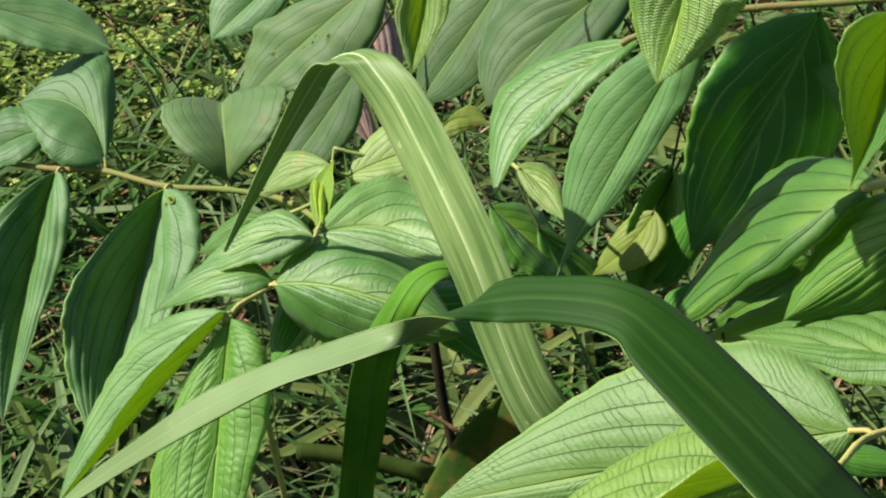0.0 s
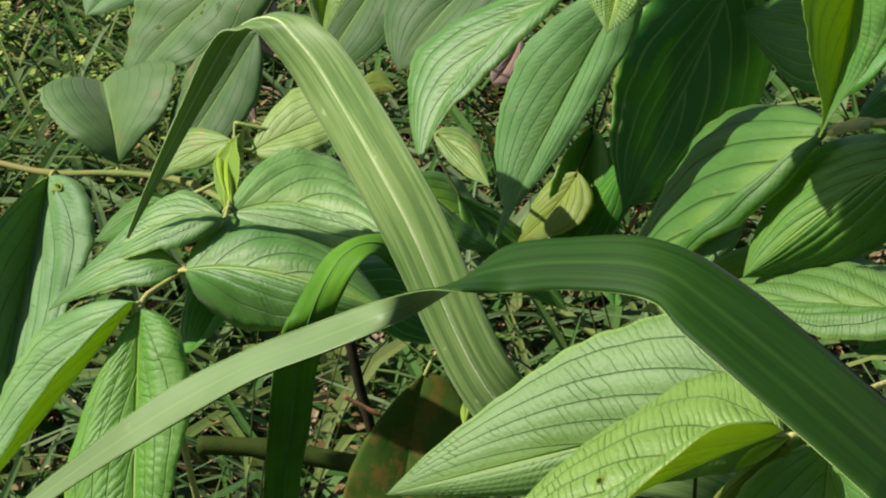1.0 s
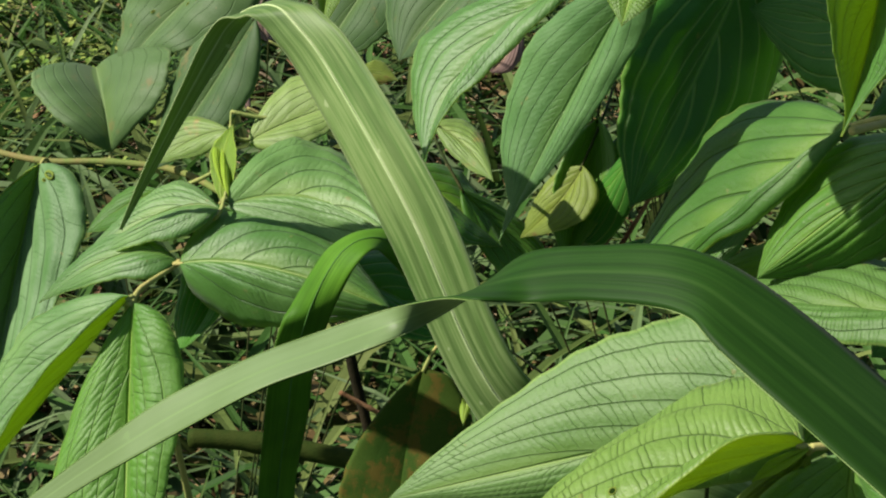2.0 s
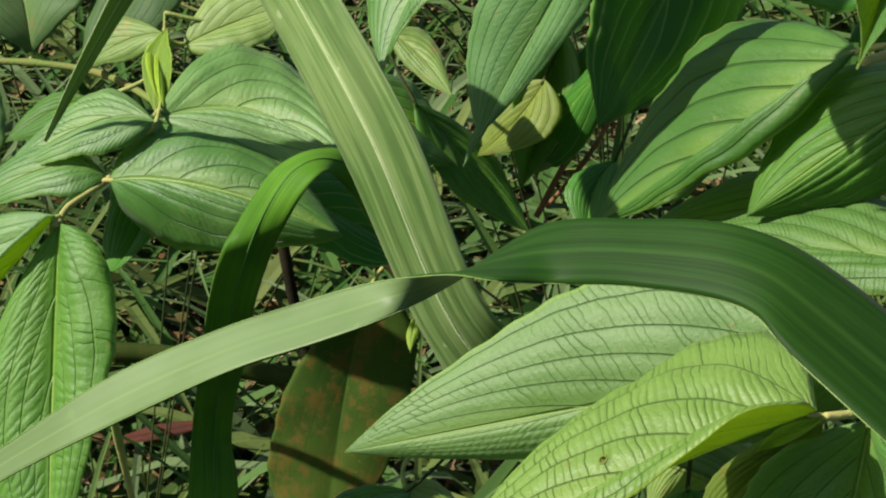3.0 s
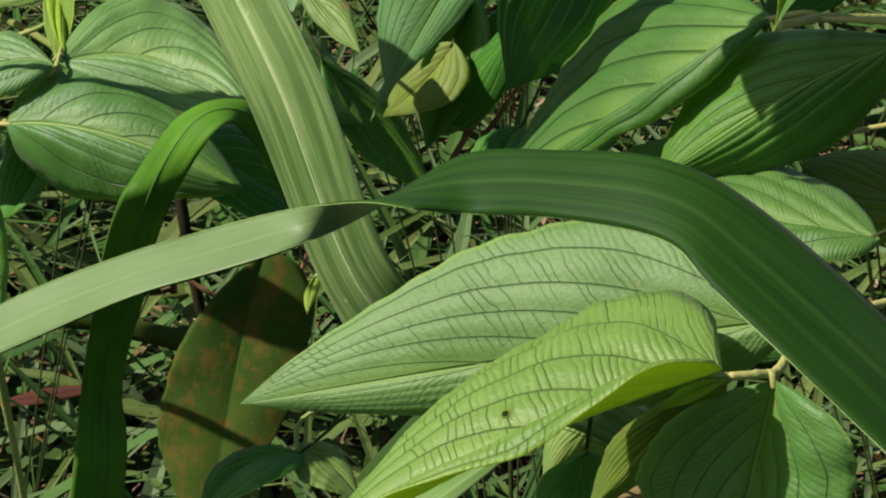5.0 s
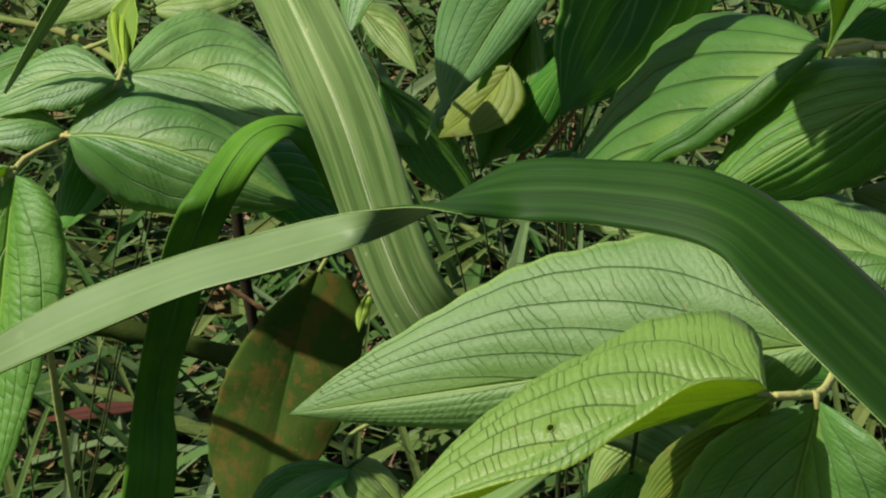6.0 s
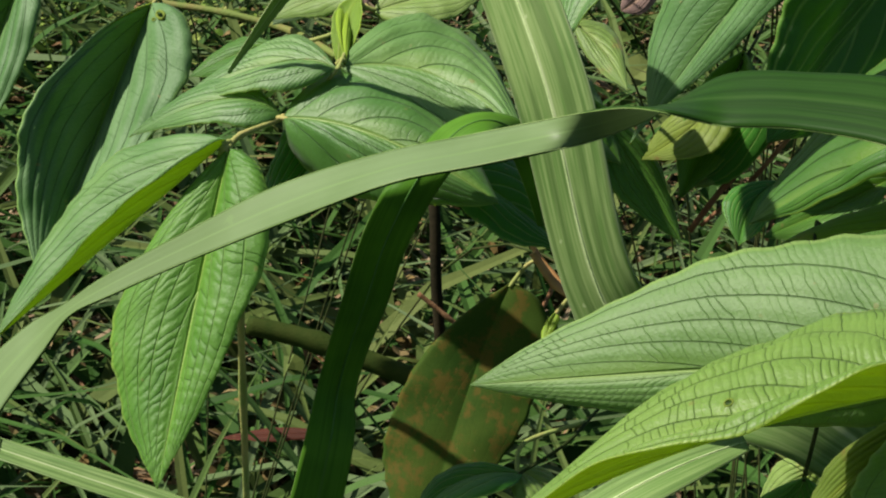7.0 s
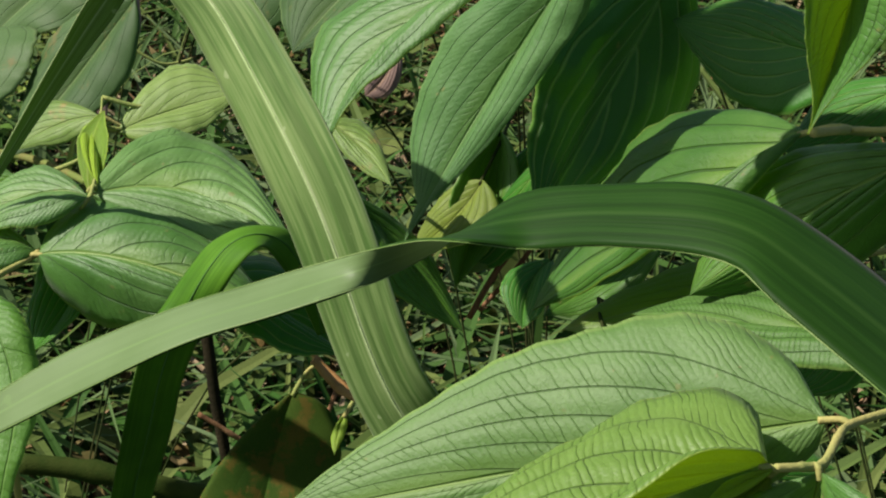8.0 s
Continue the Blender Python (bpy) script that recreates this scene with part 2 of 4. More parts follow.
def stem_material(name, a, b, rough=0.6, grain=0.4):
    k = Nodes(name)
    at = k.place()
    n = k.noise(at, 160.0, 4.0)
    big = k.noise(at, 28.0, 3.0)
    col = k.mix(k.step(k.m("ADD", k.m("MULTIPLY", n, grain), k.m("MULTIPLY", big, 1.0 - grain)), 0.38, 0.62), a, b)
    return k.surface(col, rough, k.bump(k.noise(at, 900.0, 4.0), 0.7, 0.0005), spec=0.05)


STEM = {
    "stem": stem_material("stem_green", (0.20, 0.26, 0.07), (0.32, 0.30, 0.10)),
    "stemred": stem_material("stem_reddish", (0.115, 0.165, 0.038), (0.165, 0.14, 0.05)),
    # dark copy of the green stem, with the foliage's shade in its colour
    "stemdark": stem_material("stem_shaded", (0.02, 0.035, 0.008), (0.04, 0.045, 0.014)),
    "margin": stem_material("blade_margin", (0.11, 0.19, 0.045), (0.18, 0.26, 0.09)),
    "rim": stem_material("leaf_rim", (0.14, 0.20, 0.03), (0.10, 0.14, 0.02)),
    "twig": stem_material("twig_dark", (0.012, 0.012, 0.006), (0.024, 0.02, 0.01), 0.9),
    "twigred": stem_material("twig_orange", (0.25, 0.14, 0.05), (0.40, 0.24, 0.10)),
    "twigbrown": stem_material("twig_dry", (0.13, 0.065, 0.03), (0.26, 0.15, 0.075), 0.75),
    # culm colour darkened to stand in for the shade it lies in
    "culm": stem_material("culm_shaded", (0.014, 0.032, 0.004), (0.028, 0.042, 0.007), 0.8),
}


def stuff_material(name, colours, rough=0.6, glow=0.25):
    k = Nodes(name)
    chance = k.n.new("ShaderNodeNewGeometry").outputs["Random Per Island"]
    ramp = k.n.new("ShaderNodeValToRGB")
    k.l.new(chance, ramp.inputs[0])
    els = ramp.color_ramp.elements
    while len(els) < len(colours):
        els.new(0.5)
    for i, c in enumerate(colours):
        els[i].position, els[i].color = i / (len(colours) - 1), (*c, 1)
    at = k.place()
    col = k.mix(k.m("MULTIPLY", k.noise(at, 120.0, 3.0), 0.5), ramp.outputs[0], (0.03, 0.06, 0.015))
    return k.surface(col, rough, k.bump(k.noise(at, 600.0, 2.0), 0.4, 0.0006), 0.0, glow, ramp.outputs[0], 0.06)


def soil_material():
    k = Nodes("soil")
    at = k.place()
    a, b = k.noise(at, 6.0, 6.0), k.noise(at, 60.0, 5.0)
    col = k.mix(k.step(a, 0.35, 0.65), (0.02, 0.035, 0.01), (0.03, 0.026, 0.014))
    col = k.mix(k.step(b, 0.5, 0.7), col, (0.05, 0.07, 0.02))
    return k.surface(col, 0.95, k.bump(b, 0.8, 0.01))


# ---- builders ----
def link_mesh(name, verts, faces, mats, parent=None, uvs=None, mat_ids=None, smooth=True):
    me = bpy.data.meshes.new(name)
    me.from_pydata(verts, [], faces)
    for mat in mats:
        me.materials.append(mat)
    if uvs is not None:
        layer = me.uv_layers.new(name="UVMap")
        idx = np.empty(len(me.loops), dtype=np.int32)
        me.loops.foreach_get("vertex_index", idx)
        layer.data.foreach_set("uv", np.asarray(uvs, dtype=np.float32)[idx].ravel())
    if mat_ids is not None:
        me.polygons.foreach_set("material_index", np.asarray(mat_ids, dtype=np.int32))
    if smooth:
        me.polygons.foreach_set("use_smooth", np.ones(len(me.polygons), dtype=bool))
    me.update()
    ob = new(name, me)
    ob.parent = parent
    return ob


def sheet(name, top, thick, mats, parent, origin, uv, gone=()):
    """A thin closed sheet from a grid of points: upper face, under face and rim. uv: the same grid of coordinates."""
    nu, nv = top.shape[:2]
    du = np.gradient(top, axis=0)
    dv = np.gradient(top, axis=1)
    n = np.cross(du, dv)
    n /= np.linalg.norm(n, axis=2, keepdims=True) + 1e-12
    low = top - n * thick[..., None]
    verts = np.concatenate([top.reshape(-1, 3), low.reshape(-1, 3)]) - np.asarray(origin)
    uvs = np.concatenate([uv.reshape(-1, 2)] * 2)
    faces, ids = [], []
    o = nu * nv
    for i in range(nu - 1):
        for j in range(nv - 1):
            if (i, j) in gone:
                continue
            a, b, c, d = i * nv + j, (i + 1) * nv + j, (i + 1) * nv + j + 1, i * nv + j + 1
            faces.append((a, b, c, d))
            ids.append(0)
            faces.append((o + d, o + c, o + b, o + a))
            ids.append(1)
    ring = [j for j in range(nv)] + [i * nv + nv - 1 for i in range(1, nu)] + [(nu - 1) * nv + j for j in range(nv - 2, -1, -1)] + [i * nv for i in range(nu - 2, 0, -1)]
    for i, j in gone:
        for (a, b), (c, d) in (((i, j), (i + 1, j)), ((i + 1, j), (i + 1, j + 1)), ((i + 1, j + 1), (i, j + 1)), ((i, j + 1), (i, j))):
            p, q = a * nv + b, c * nv + d
            faces.append((q, p, o + p, o + q))
            ids.append(1)
    for p, q in zip(ring, ring[1:] + ring[:1]):
        faces.append((p, q, o + q, o + p))
        ids.append(1)
    return link_mesh(name, verts, faces, mats, parent, uvs, ids)


def tube(name, pts, radius, mat, parent, origin, taper=1.0, sides=8, knots=(), smooth_steps=6):
    """A round stem along a smooth line through pts, with swollen nodes at the given points."""
    line, kn = [], []
    p = [Vector(q) for q in pts]
    for i in range(len(p) - 1):
        a, b, c, d = p[max(i - 1, 0)], p[i], p[i + 1], p[min(i + 2, len(p) - 1)]
        for s in range(smooth_steps):
            t = s / smooth_steps
            line.append(0.5 * ((2 * b) + (c - a) * t + (2 * a - 5 * b + 4 * c - d) * t * t + (3 * b - a - 3 * c + d) * t ** 3))
            kn.append(1.22 if s == 0 and i in knots else 1.0)
    line.append(p[-1])
    kn.append(1.0)
    verts, faces = [], []
    side = Vector((0.3, 0.2, 1.0))
    for i, q in enumerate(line):
        way = (line[min(i + 1, len(line) - 1)] - line[max(i - 1, 0)]).normalized()
        x = (side - way * side.dot(way)).normalized()
        y = way.cross(x)
        f = i / (len(line) - 1)
        r = radius * (1 + (taper - 1) * f) * kn[i] * (1 + 0.08 * noise.noise(q * 300))
        for kk in range(sides):
            ang = 2 * math.pi * kk / sides
            verts.append(tuple(q + (x * math.cos(ang) + y * math.sin(ang)) * r - Vector(origin)))
    for i in range(len(line) - 1):
        for kk in range(sides):
            a, b = i * sides + kk, i * sides + (kk + 1) % sides
            faces.append((a, b, b + sides, a + sides))
    faces.append(tuple(range(sides))[::-1])
    faces.append(tuple(range((len(line) - 1) * sides, len(line) * sides)))
    return link_mesh(name, verts, faces, [mat], parent)


BLADE_RIB = {
    "blade": stem_material("rib_green", (0.04, 0.10, 0.018), (0.055, 0.125, 0.024)),
    "blade2": stem_material("rib_pale", (0.30, 0.42, 0.16), (0.40, 0.50, 0.24)),
    "blade3": stem_material("rib_deep", (0.05, 0.13, 0.025), (0.06, 0.15, 0.03)),
}
PLANTS = {}


def plant(key, x, y, label, category="shrub", name="shrub"):
    ob = new(name)
    ob.location = (x, y, 0)
    PLANTS[key] = tagged(ob, label, category, "shrubs with ribbed leaves" if name == "shrub" else "")
    return ob


LEAF_ROWS = 58
LEAF_GAPS = (3, 4, 4, 4, 5, 3)


def leaf(key, kind, base, middle, tip, left, right, a=0.58, b=1.05, camber=0.13, flute=1.0, wave=0.04, curl=None, seed=0, label="", holes=(), drip=0.0, peak=0.0, veins=VEINS):
    """A leaf blade: its midrib bends through three points; left and right are its margins where it is widest; drip: the share of a narrow tip;
    peak: where a full, round-based leaf is widest.
    The rows of its grid run along the side veins, and the blade bulges between them."""
    own = PLANTS[key]
    B, M, T, L, R = (np.array(q, float) for q in (base, middle, tip, left, right))
    u0 = peak or a / (a + b)
    top_w = u0 ** a * (1 - u0) ** b
    C = 2 * M - 0.5 * (B + T)
    us = 1 - (1 - np.linspace(0, 1, LEAF_ROWS)) ** 1.15
    rib = ((1 - us) ** 2)[:, None] * B + (2 * us * (1 - us))[:, None] * C + (us ** 2)[:, None] * T
    m0 = (1 - u0) ** 2 * B + 2 * u0 * (1 - u0) * C + u0 ** 2 * T
    rnd = random.Random(seed)
    w = (np.maximum(us, 0) ** a) * (np.maximum(1 - us, 0) ** b) / top_w
    if peak:
        out = np.clip((us - peak) / (1 - peak), 0, 1)
        w = np.where(us < peak, (1 - (1 - np.minimum(us / peak, 1)) ** 2) ** 0.42, np.maximum(1 - out ** 1.8, 0) ** 0.95)
    if drip:
        body = np.clip(us / (1 - drip), 0, 1)
        w = np.maximum(body ** a * (1 - body) ** b / top_w, 0.10 * np.clip((1 - us) / drip, 0, 1) * (us > 0.5))
    w = np.maximum(w, 0.004)
    # where the side veins cross each row, from the midrib to the margin
    marks = [np.zeros(len(us))]
    for n, (start, rate, reach) in enumerate(reversed(veins)):
        marks.append(np.maximum(reach * (1 - np.exp(-(us - start) * rate)), 0.012 * (n + 1)))
    marks.append(np.ones(len(us)))
    across, bulge = [np.zeros(len(us))], [np.zeros(len(us))]
    gaps = LEAF_GAPS[:len(veins)] + LEAF_GAPS[-1:]
    for n, count in enumerate(gaps):
        gap = marks[n + 1] - marks[n]
        soft = 0.45 if n == len(gaps) - 1 else 1.0
        for c in range(1, count + 1):
            f = c / count
            across.append(marks[n] + gap * f)
            bulge.append(gap * 4 * f * (1 - f) * soft)
    half_count = len(across) - 1
    sides = [L - m0, R - m0]
    up = np.cross(T - B, R - L)
    up /= np.linalg.norm(up)
    grid = np.empty((len(us), 2 * half_count + 1, 3))
    uv = np.empty((len(us), 2 * half_count + 1, 2))
    half = 0.5 * (np.linalg.norm(sides[0]) + np.linalg.norm(sides[1]))
    ph = rnd.uniform(0, 6.28)
    pucker = rnd.uniform(0, 6.28)
    for j in range(2 * half_count + 1):
        sign = -1 if j < half_count else 1
        s = across[abs(j - half_count)]
        side = sides[0] if sign < 0 else sides[1]
        rough_edge = 1 + 0.012 * np.sin(us * 70 + ph) * s ** 6 + 0.02 * np.sin(us * 17 + 2 * ph + 3 * sign) * s ** 4
        lift = camber * half * 4 * (s - s * s) * w
        ripple = wave * half * np.sin(us * 9 + ph + (2.0 if sign < 0 else 0.0)) * s ** 2 * w
        ripple = ripple + 0.3 * wave * half * np.sin(us * 31 + pucker * sign + 4 * s) * s * w
        if curl and sign == curl[0]:
            ripple = ripple + curl[1] * half * np.sin(us * curl[2] + curl[3]) * s ** 1.5 * w
        puff = flute * 0.125 * half * w * bulge[abs(j - half_count)]
        grid[:, j] = rib + (w * s * rough_edge)[:, None] * side + (lift + ripple + puff)[:, None] * up
        uv[:, j, 0] = us
        uv[:, j, 1] = 0.5 + 0.5 * sign * s
    thick = np.full(grid.shape[:2], 0.00035)
    gone = []
    for p, q in holes:
        row = int(np.argmin(abs(us - p)))
        gone.append((row, int(np.argmin(abs(uv[row, :, 1] * 2 - 1 - q)))))
    ob = sheet("leaf", grid, thick, [LEAF[kind], UNDER], own, own.location, uv, gone)
    if label:
        ob["label"] = label
    for row, col in gone:
        mid = Vector(grid[row:row + 2, col:col + 2].reshape(-1, 3).mean(axis=0))
        x = Vector(grid[row + 1, col] - grid[row, col])
        y = Vector(grid[row, col + 1] - grid[row, col])
        r = 0.45 * max(x.length, y.length)
        x, y = x.normalized() * r, y.normalized() * r
        loop = [mid + x * math.cos(q * 0.7854) + y * math.sin(q * 0.7854) for q in range(9)]
        tube("hole_rim", loop, 0.22 * r, STEM["rim"], ob, own.location, 1.0, 6, (), 3)
    return ob


def petiole(leaf_ob, key, pts, radius, kind="stem"):
    own = PLANTS[key]
    return tube("petiole", pts, radius, STEM[kind], leaf_ob, own.location, 0.9, 7)


def stem(key, kind, radius, pts, knots=(), taper=1.0):
    own = PLANTS[key]
    return tube("stem", pts, radius, STEM[kind], own, own.location, taper, 9, knots)


def ribbon(kind, rows, label, back="", keel=0.07, steps=10, ribbed=True):
    """A grass blade: rows of centre and one margin; the blade is folded a little along its rib."""
    c = [Vector(r[:3]) for r in rows]
    e = [Vector(r[3:6]) - Vector(r[:3]) for r in rows]
    cs, es = [], []

    def run(p, i, t):
        q, b, d, f = p[max(i - 1, 0)], p[i], p[i + 1], p[min(i + 2, len(p) - 1)]
        return 0.5 * ((2 * b) + (d - q) * t + (2 * q - 5 * b + 4 * d - f) * t * t + (3 * b - q - 3 * d + f) * t ** 3)

    for i in range(len(c) - 1):
        for sstep in range(steps):
            cs.append(run(c, i, sstep / steps))
            es.append(run(e, i, sstep / steps))
    cs.append(c[-1])
    es.append(e[-1])
    cs, es = np.array(cs), np.array(es)
    way = np.gradient(cs, axis=0)
    up = np.cross(way, es)
    up /= np.linalg.norm(up, axis=1, keepdims=True)
    vs = np.linspace(-1, 1, 13)
    wide = np.linalg.norm(es, axis=1)
    grid = np.empty((len(cs), len(vs), 3))
    uv = np.empty((len(cs), len(vs), 2))
    far = np.concatenate([[0], np.cumsum(np.linalg.norm(np.diff(cs, axis=0), axis=1))])
    for j, v in enumerate(vs):
        rise = keel * (v * v) - 0.25 * keel * math.exp(-(v / 0.12) ** 2)
        grid[:, j] = cs + es * v + up * (wide * rise)[:, None]
        uv[:, j, 0] = far / 0.03
        uv[:, j, 1] = 0.5 + 0.5 * v
    base = min(rows, key=lambda r: r[2])
    own = new("grass_plant")
    own.location = (base[0], base[1], 0)
    tagged(own, label, "grass blade", "long grass blades")
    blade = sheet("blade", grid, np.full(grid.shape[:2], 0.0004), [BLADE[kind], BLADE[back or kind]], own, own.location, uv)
    # the thickened pale margins
    for v in (-1, 1):
        edge = cs + es * v + up * (wide * keel)[:, None]
        tube("margin", [tuple(q) for q in edge[::4]], 0.00014, STEM["margin"], blade, own.location, 0.5, 5, (), 2)
    # the raised rib along the blade's back
    if not ribbed:
        return own
    line = [tuple(q) for q in (cs - up * 0.0006)[::4]]
    tube("midrib", line, 0.00045, BLADE_RIB[kind], blade, own.location, 0.4, 6, (), 2)
    return own


# ---- ground ----
GROUND = soil_material()
xs = np.linspace(-40, 40, 81)
gv = [(float(x), float(y), 0.012 * noise.noise(Vector((x * 1.7, y * 1.7, 0))) - 0.004) for y in xs + 20 for x in xs]
gf = [(j * 81 + i, j * 81 + i + 1, (j + 1) * 81 + i + 1, (j + 1) * 81 + i) for j in range(80) for i in range(80)]
tagged(link_mesh("ground", gv, gf, [GROUND]), "damp dark soil under grass and low weeds", "ground", kind="structure")


# ---- shrubs ----
plant("front", 0.200, 0.500, "broad-leaved shrub with big soft ribbed green leaves close by")
plant("right", 0.300, 0.620, "leafy green shrub with deeply veined hanging leaves")
plant("top", 0.100, 0.680, "shrub with arching ribbed leaves on brown twigs")
plant("back", 0.060, 0.740, "shaded shrub with small dark green leaves")
plant("left", -0.200, 0.660, "shrub sprig with paired ribbed leaves and bright young shoots")
plant("far", -0.260, 0.800, "leafy shrub branch with reddish stem and drooping leaves")
lf = leaf("front", "big", (0.0837, 0.3209, 0.5897), (0.0232, 0.3375, 0.5653), (-0.0462, 0.3556, 0.5366), (0.0402, 0.3582, 0.5950), (0.0506, 0.3275, 0.5594), seed=1, label="large pale green leaf with arching veins", a=0.22, b=0.78, flute=0.6, peak=0.30)
petiole(lf, "front", [(0.0819, 0.3214, 0.5890), (0.0865, 0.3198, 0.5903), (0.0886, 0.3185, 0.5898)], 0.0009)
lf = leaf("front", "rib2", (0.0656, 0.2940, 0.5945), (0.0156, 0.2853, 0.5754), (-0.0283, 0.2820, 0.5440), (0.0412, 0.3270, 0.5898), (0.0344, 0.2742, 0.5980), seed=2, label="fresh green deeply ribbed leaf", a=0.2, b=0.82, curl=(1, 0.12, 9.4, 0.8), holes=[(0.45, -0.25)], peak=0.30, camber=0.1)
petiole(lf, "front", [(0.0637, 0.2937, 0.5938), (0.0668, 0.2928, 0.5936), (0.0670, 0.2919, 0.5943)], 0.0009)
lf = leaf("front", "rib", (0.0770, 0.2931, 0.5928), (0.0752, 0.2932, 0.5656), (0.0688, 0.2797, 0.5407), (0.0520, 0.3043, 0.5616), (0.0919, 0.2730, 0.5809), seed=3, label="glossy bright green fluted leaf", flute=0.8)
petiole(lf, "front", [(0.0769, 0.2931, 0.5908), (0.0765, 0.2940, 0.5934), (0.0756, 0.2954, 0.5931)], 0.0009)
lf = leaf("front", "olive", (0.0673, 0.2946, 0.5918), (0.0565, 0.3166, 0.5589), (0.0427, 0.3208, 0.5317), (0.0509, 0.3266, 0.5546), (0.0626, 0.3142, 0.5551), seed=4, label="olive green leaf")
petiole(lf, "front", [(0.0668, 0.2957, 0.5902), (0.0679, 0.2933, 0.5933), (0.0682, 0.2923, 0.5941)], 0.0009)
lf = leaf("front", "dark", (0.0445, 0.3490, 0.5293), (0.0427, 0.3527, 0.5149), (0.0395, 0.3522, 0.4937), (0.0328, 0.3610, 0.5078), (0.0544, 0.3614, 0.5084), seed=5, label="dark green leaf", flute=0.4)
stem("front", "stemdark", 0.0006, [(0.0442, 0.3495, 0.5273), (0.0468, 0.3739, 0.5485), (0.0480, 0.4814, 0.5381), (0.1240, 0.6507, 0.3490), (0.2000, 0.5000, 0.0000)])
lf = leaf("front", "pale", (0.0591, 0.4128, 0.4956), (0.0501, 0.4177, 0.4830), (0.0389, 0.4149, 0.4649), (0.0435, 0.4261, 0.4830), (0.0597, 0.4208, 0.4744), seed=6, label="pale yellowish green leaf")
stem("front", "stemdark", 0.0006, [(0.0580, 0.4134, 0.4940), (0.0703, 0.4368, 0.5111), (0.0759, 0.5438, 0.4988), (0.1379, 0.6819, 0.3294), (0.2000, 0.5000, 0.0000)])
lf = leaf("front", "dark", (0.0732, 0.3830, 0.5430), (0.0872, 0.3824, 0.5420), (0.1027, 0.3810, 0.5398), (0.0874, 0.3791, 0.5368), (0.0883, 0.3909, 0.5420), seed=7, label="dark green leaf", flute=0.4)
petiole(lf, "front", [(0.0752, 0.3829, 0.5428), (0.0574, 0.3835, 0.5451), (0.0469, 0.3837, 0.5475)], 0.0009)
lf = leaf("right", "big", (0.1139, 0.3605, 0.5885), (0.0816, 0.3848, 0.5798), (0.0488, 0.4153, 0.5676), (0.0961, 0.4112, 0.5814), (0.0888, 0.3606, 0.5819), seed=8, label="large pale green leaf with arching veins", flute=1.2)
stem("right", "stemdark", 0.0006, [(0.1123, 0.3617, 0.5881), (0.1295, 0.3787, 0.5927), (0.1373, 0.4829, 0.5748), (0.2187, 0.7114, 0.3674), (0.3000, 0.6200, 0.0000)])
lf = leaf("right", "bright", (0.0917, 0.4178, 0.6225), (0.0581, 0.4282, 0.5881), (0.0228, 0.4447, 0.5534), (0.0572, 0.4818, 0.5959), (0.0609, 0.4137, 0.5921), seed=9, label="glossy bright green fluted leaf", flute=1.0, drip=0.0)
petiole(lf, "right", [(0.0903, 0.4183, 0.6211), (0.0989, 0.4141, 0.6253), (0.1046, 0.4109, 0.6255)], 0.0009)
lf = leaf("right", "shaded", (0.1220, 0.3901, 0.6291), (0.0947, 0.3987, 0.6089), (0.0630, 0.4053, 0.5786), (0.0859, 0.4316, 0.6072), (0.1005, 0.3989, 0.5889), seed=10, label="shiny dark green leaf", flute=1.2)
petiole(lf, "right", [(0.1204, 0.3906, 0.6280), (0.1172, 0.3942, 0.6318), (0.1000, 0.4034, 0.6284)], 0.0009)
lf = leaf("right", "pale", (0.1131, 0.4344, 0.5776), (0.0731, 0.4351, 0.5653), (0.0311, 0.4352, 0.5517), (0.0691, 0.4555, 0.5639), (0.0752, 0.4239, 0.5609), seed=11, label="pale yellowish green leaf", flute=0.4)
petiole(lf, "right", [(0.1112, 0.4344, 0.5770), (0.1254, 0.4341, 0.5811), (0.1336, 0.4338, 0.5832)], 0.0009)
lf = leaf("right", "olive", (0.1433, 0.4014, 0.5724), (0.1258, 0.4209, 0.5697), (0.1101, 0.4399, 0.5661), (0.1324, 0.4388, 0.5712), (0.1213, 0.4070, 0.5610), seed=12, label="olive green leaf")
petiole(lf, "right", [(0.1419, 0.4029, 0.5722), (0.1412, 0.3999, 0.5791), (0.1315, 0.4050, 0.5882)], 0.0009)
lf = leaf("right", "dark", (0.0747, 0.5701, 0.6284), (0.0543, 0.5555, 0.5881), (0.0264, 0.5150, 0.5504), (0.0298, 0.5360, 0.6112), (0.0823, 0.5834, 0.5580), seed=13, label="dark green leaf", flute=0.4)
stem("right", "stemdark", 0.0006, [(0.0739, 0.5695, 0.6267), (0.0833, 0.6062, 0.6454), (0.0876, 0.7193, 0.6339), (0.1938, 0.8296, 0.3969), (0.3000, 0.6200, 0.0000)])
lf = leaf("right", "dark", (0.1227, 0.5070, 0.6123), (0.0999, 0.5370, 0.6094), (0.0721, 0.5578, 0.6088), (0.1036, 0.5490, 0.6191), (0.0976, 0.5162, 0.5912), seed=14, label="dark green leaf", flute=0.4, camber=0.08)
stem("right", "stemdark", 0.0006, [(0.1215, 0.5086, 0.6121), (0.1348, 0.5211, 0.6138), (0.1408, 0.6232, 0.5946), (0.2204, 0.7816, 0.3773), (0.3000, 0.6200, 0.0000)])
lf = leaf("right", "rib", (0.0934, 0.3780, 0.6912), (0.0904, 0.3805, 0.6617), (0.0815, 0.3648, 0.6420), (0.0775, 0.3697, 0.6811), (0.1023, 0.3544, 0.6860), seed=15, label="drooping folded green leaf", b=1.7, flute=0.8)
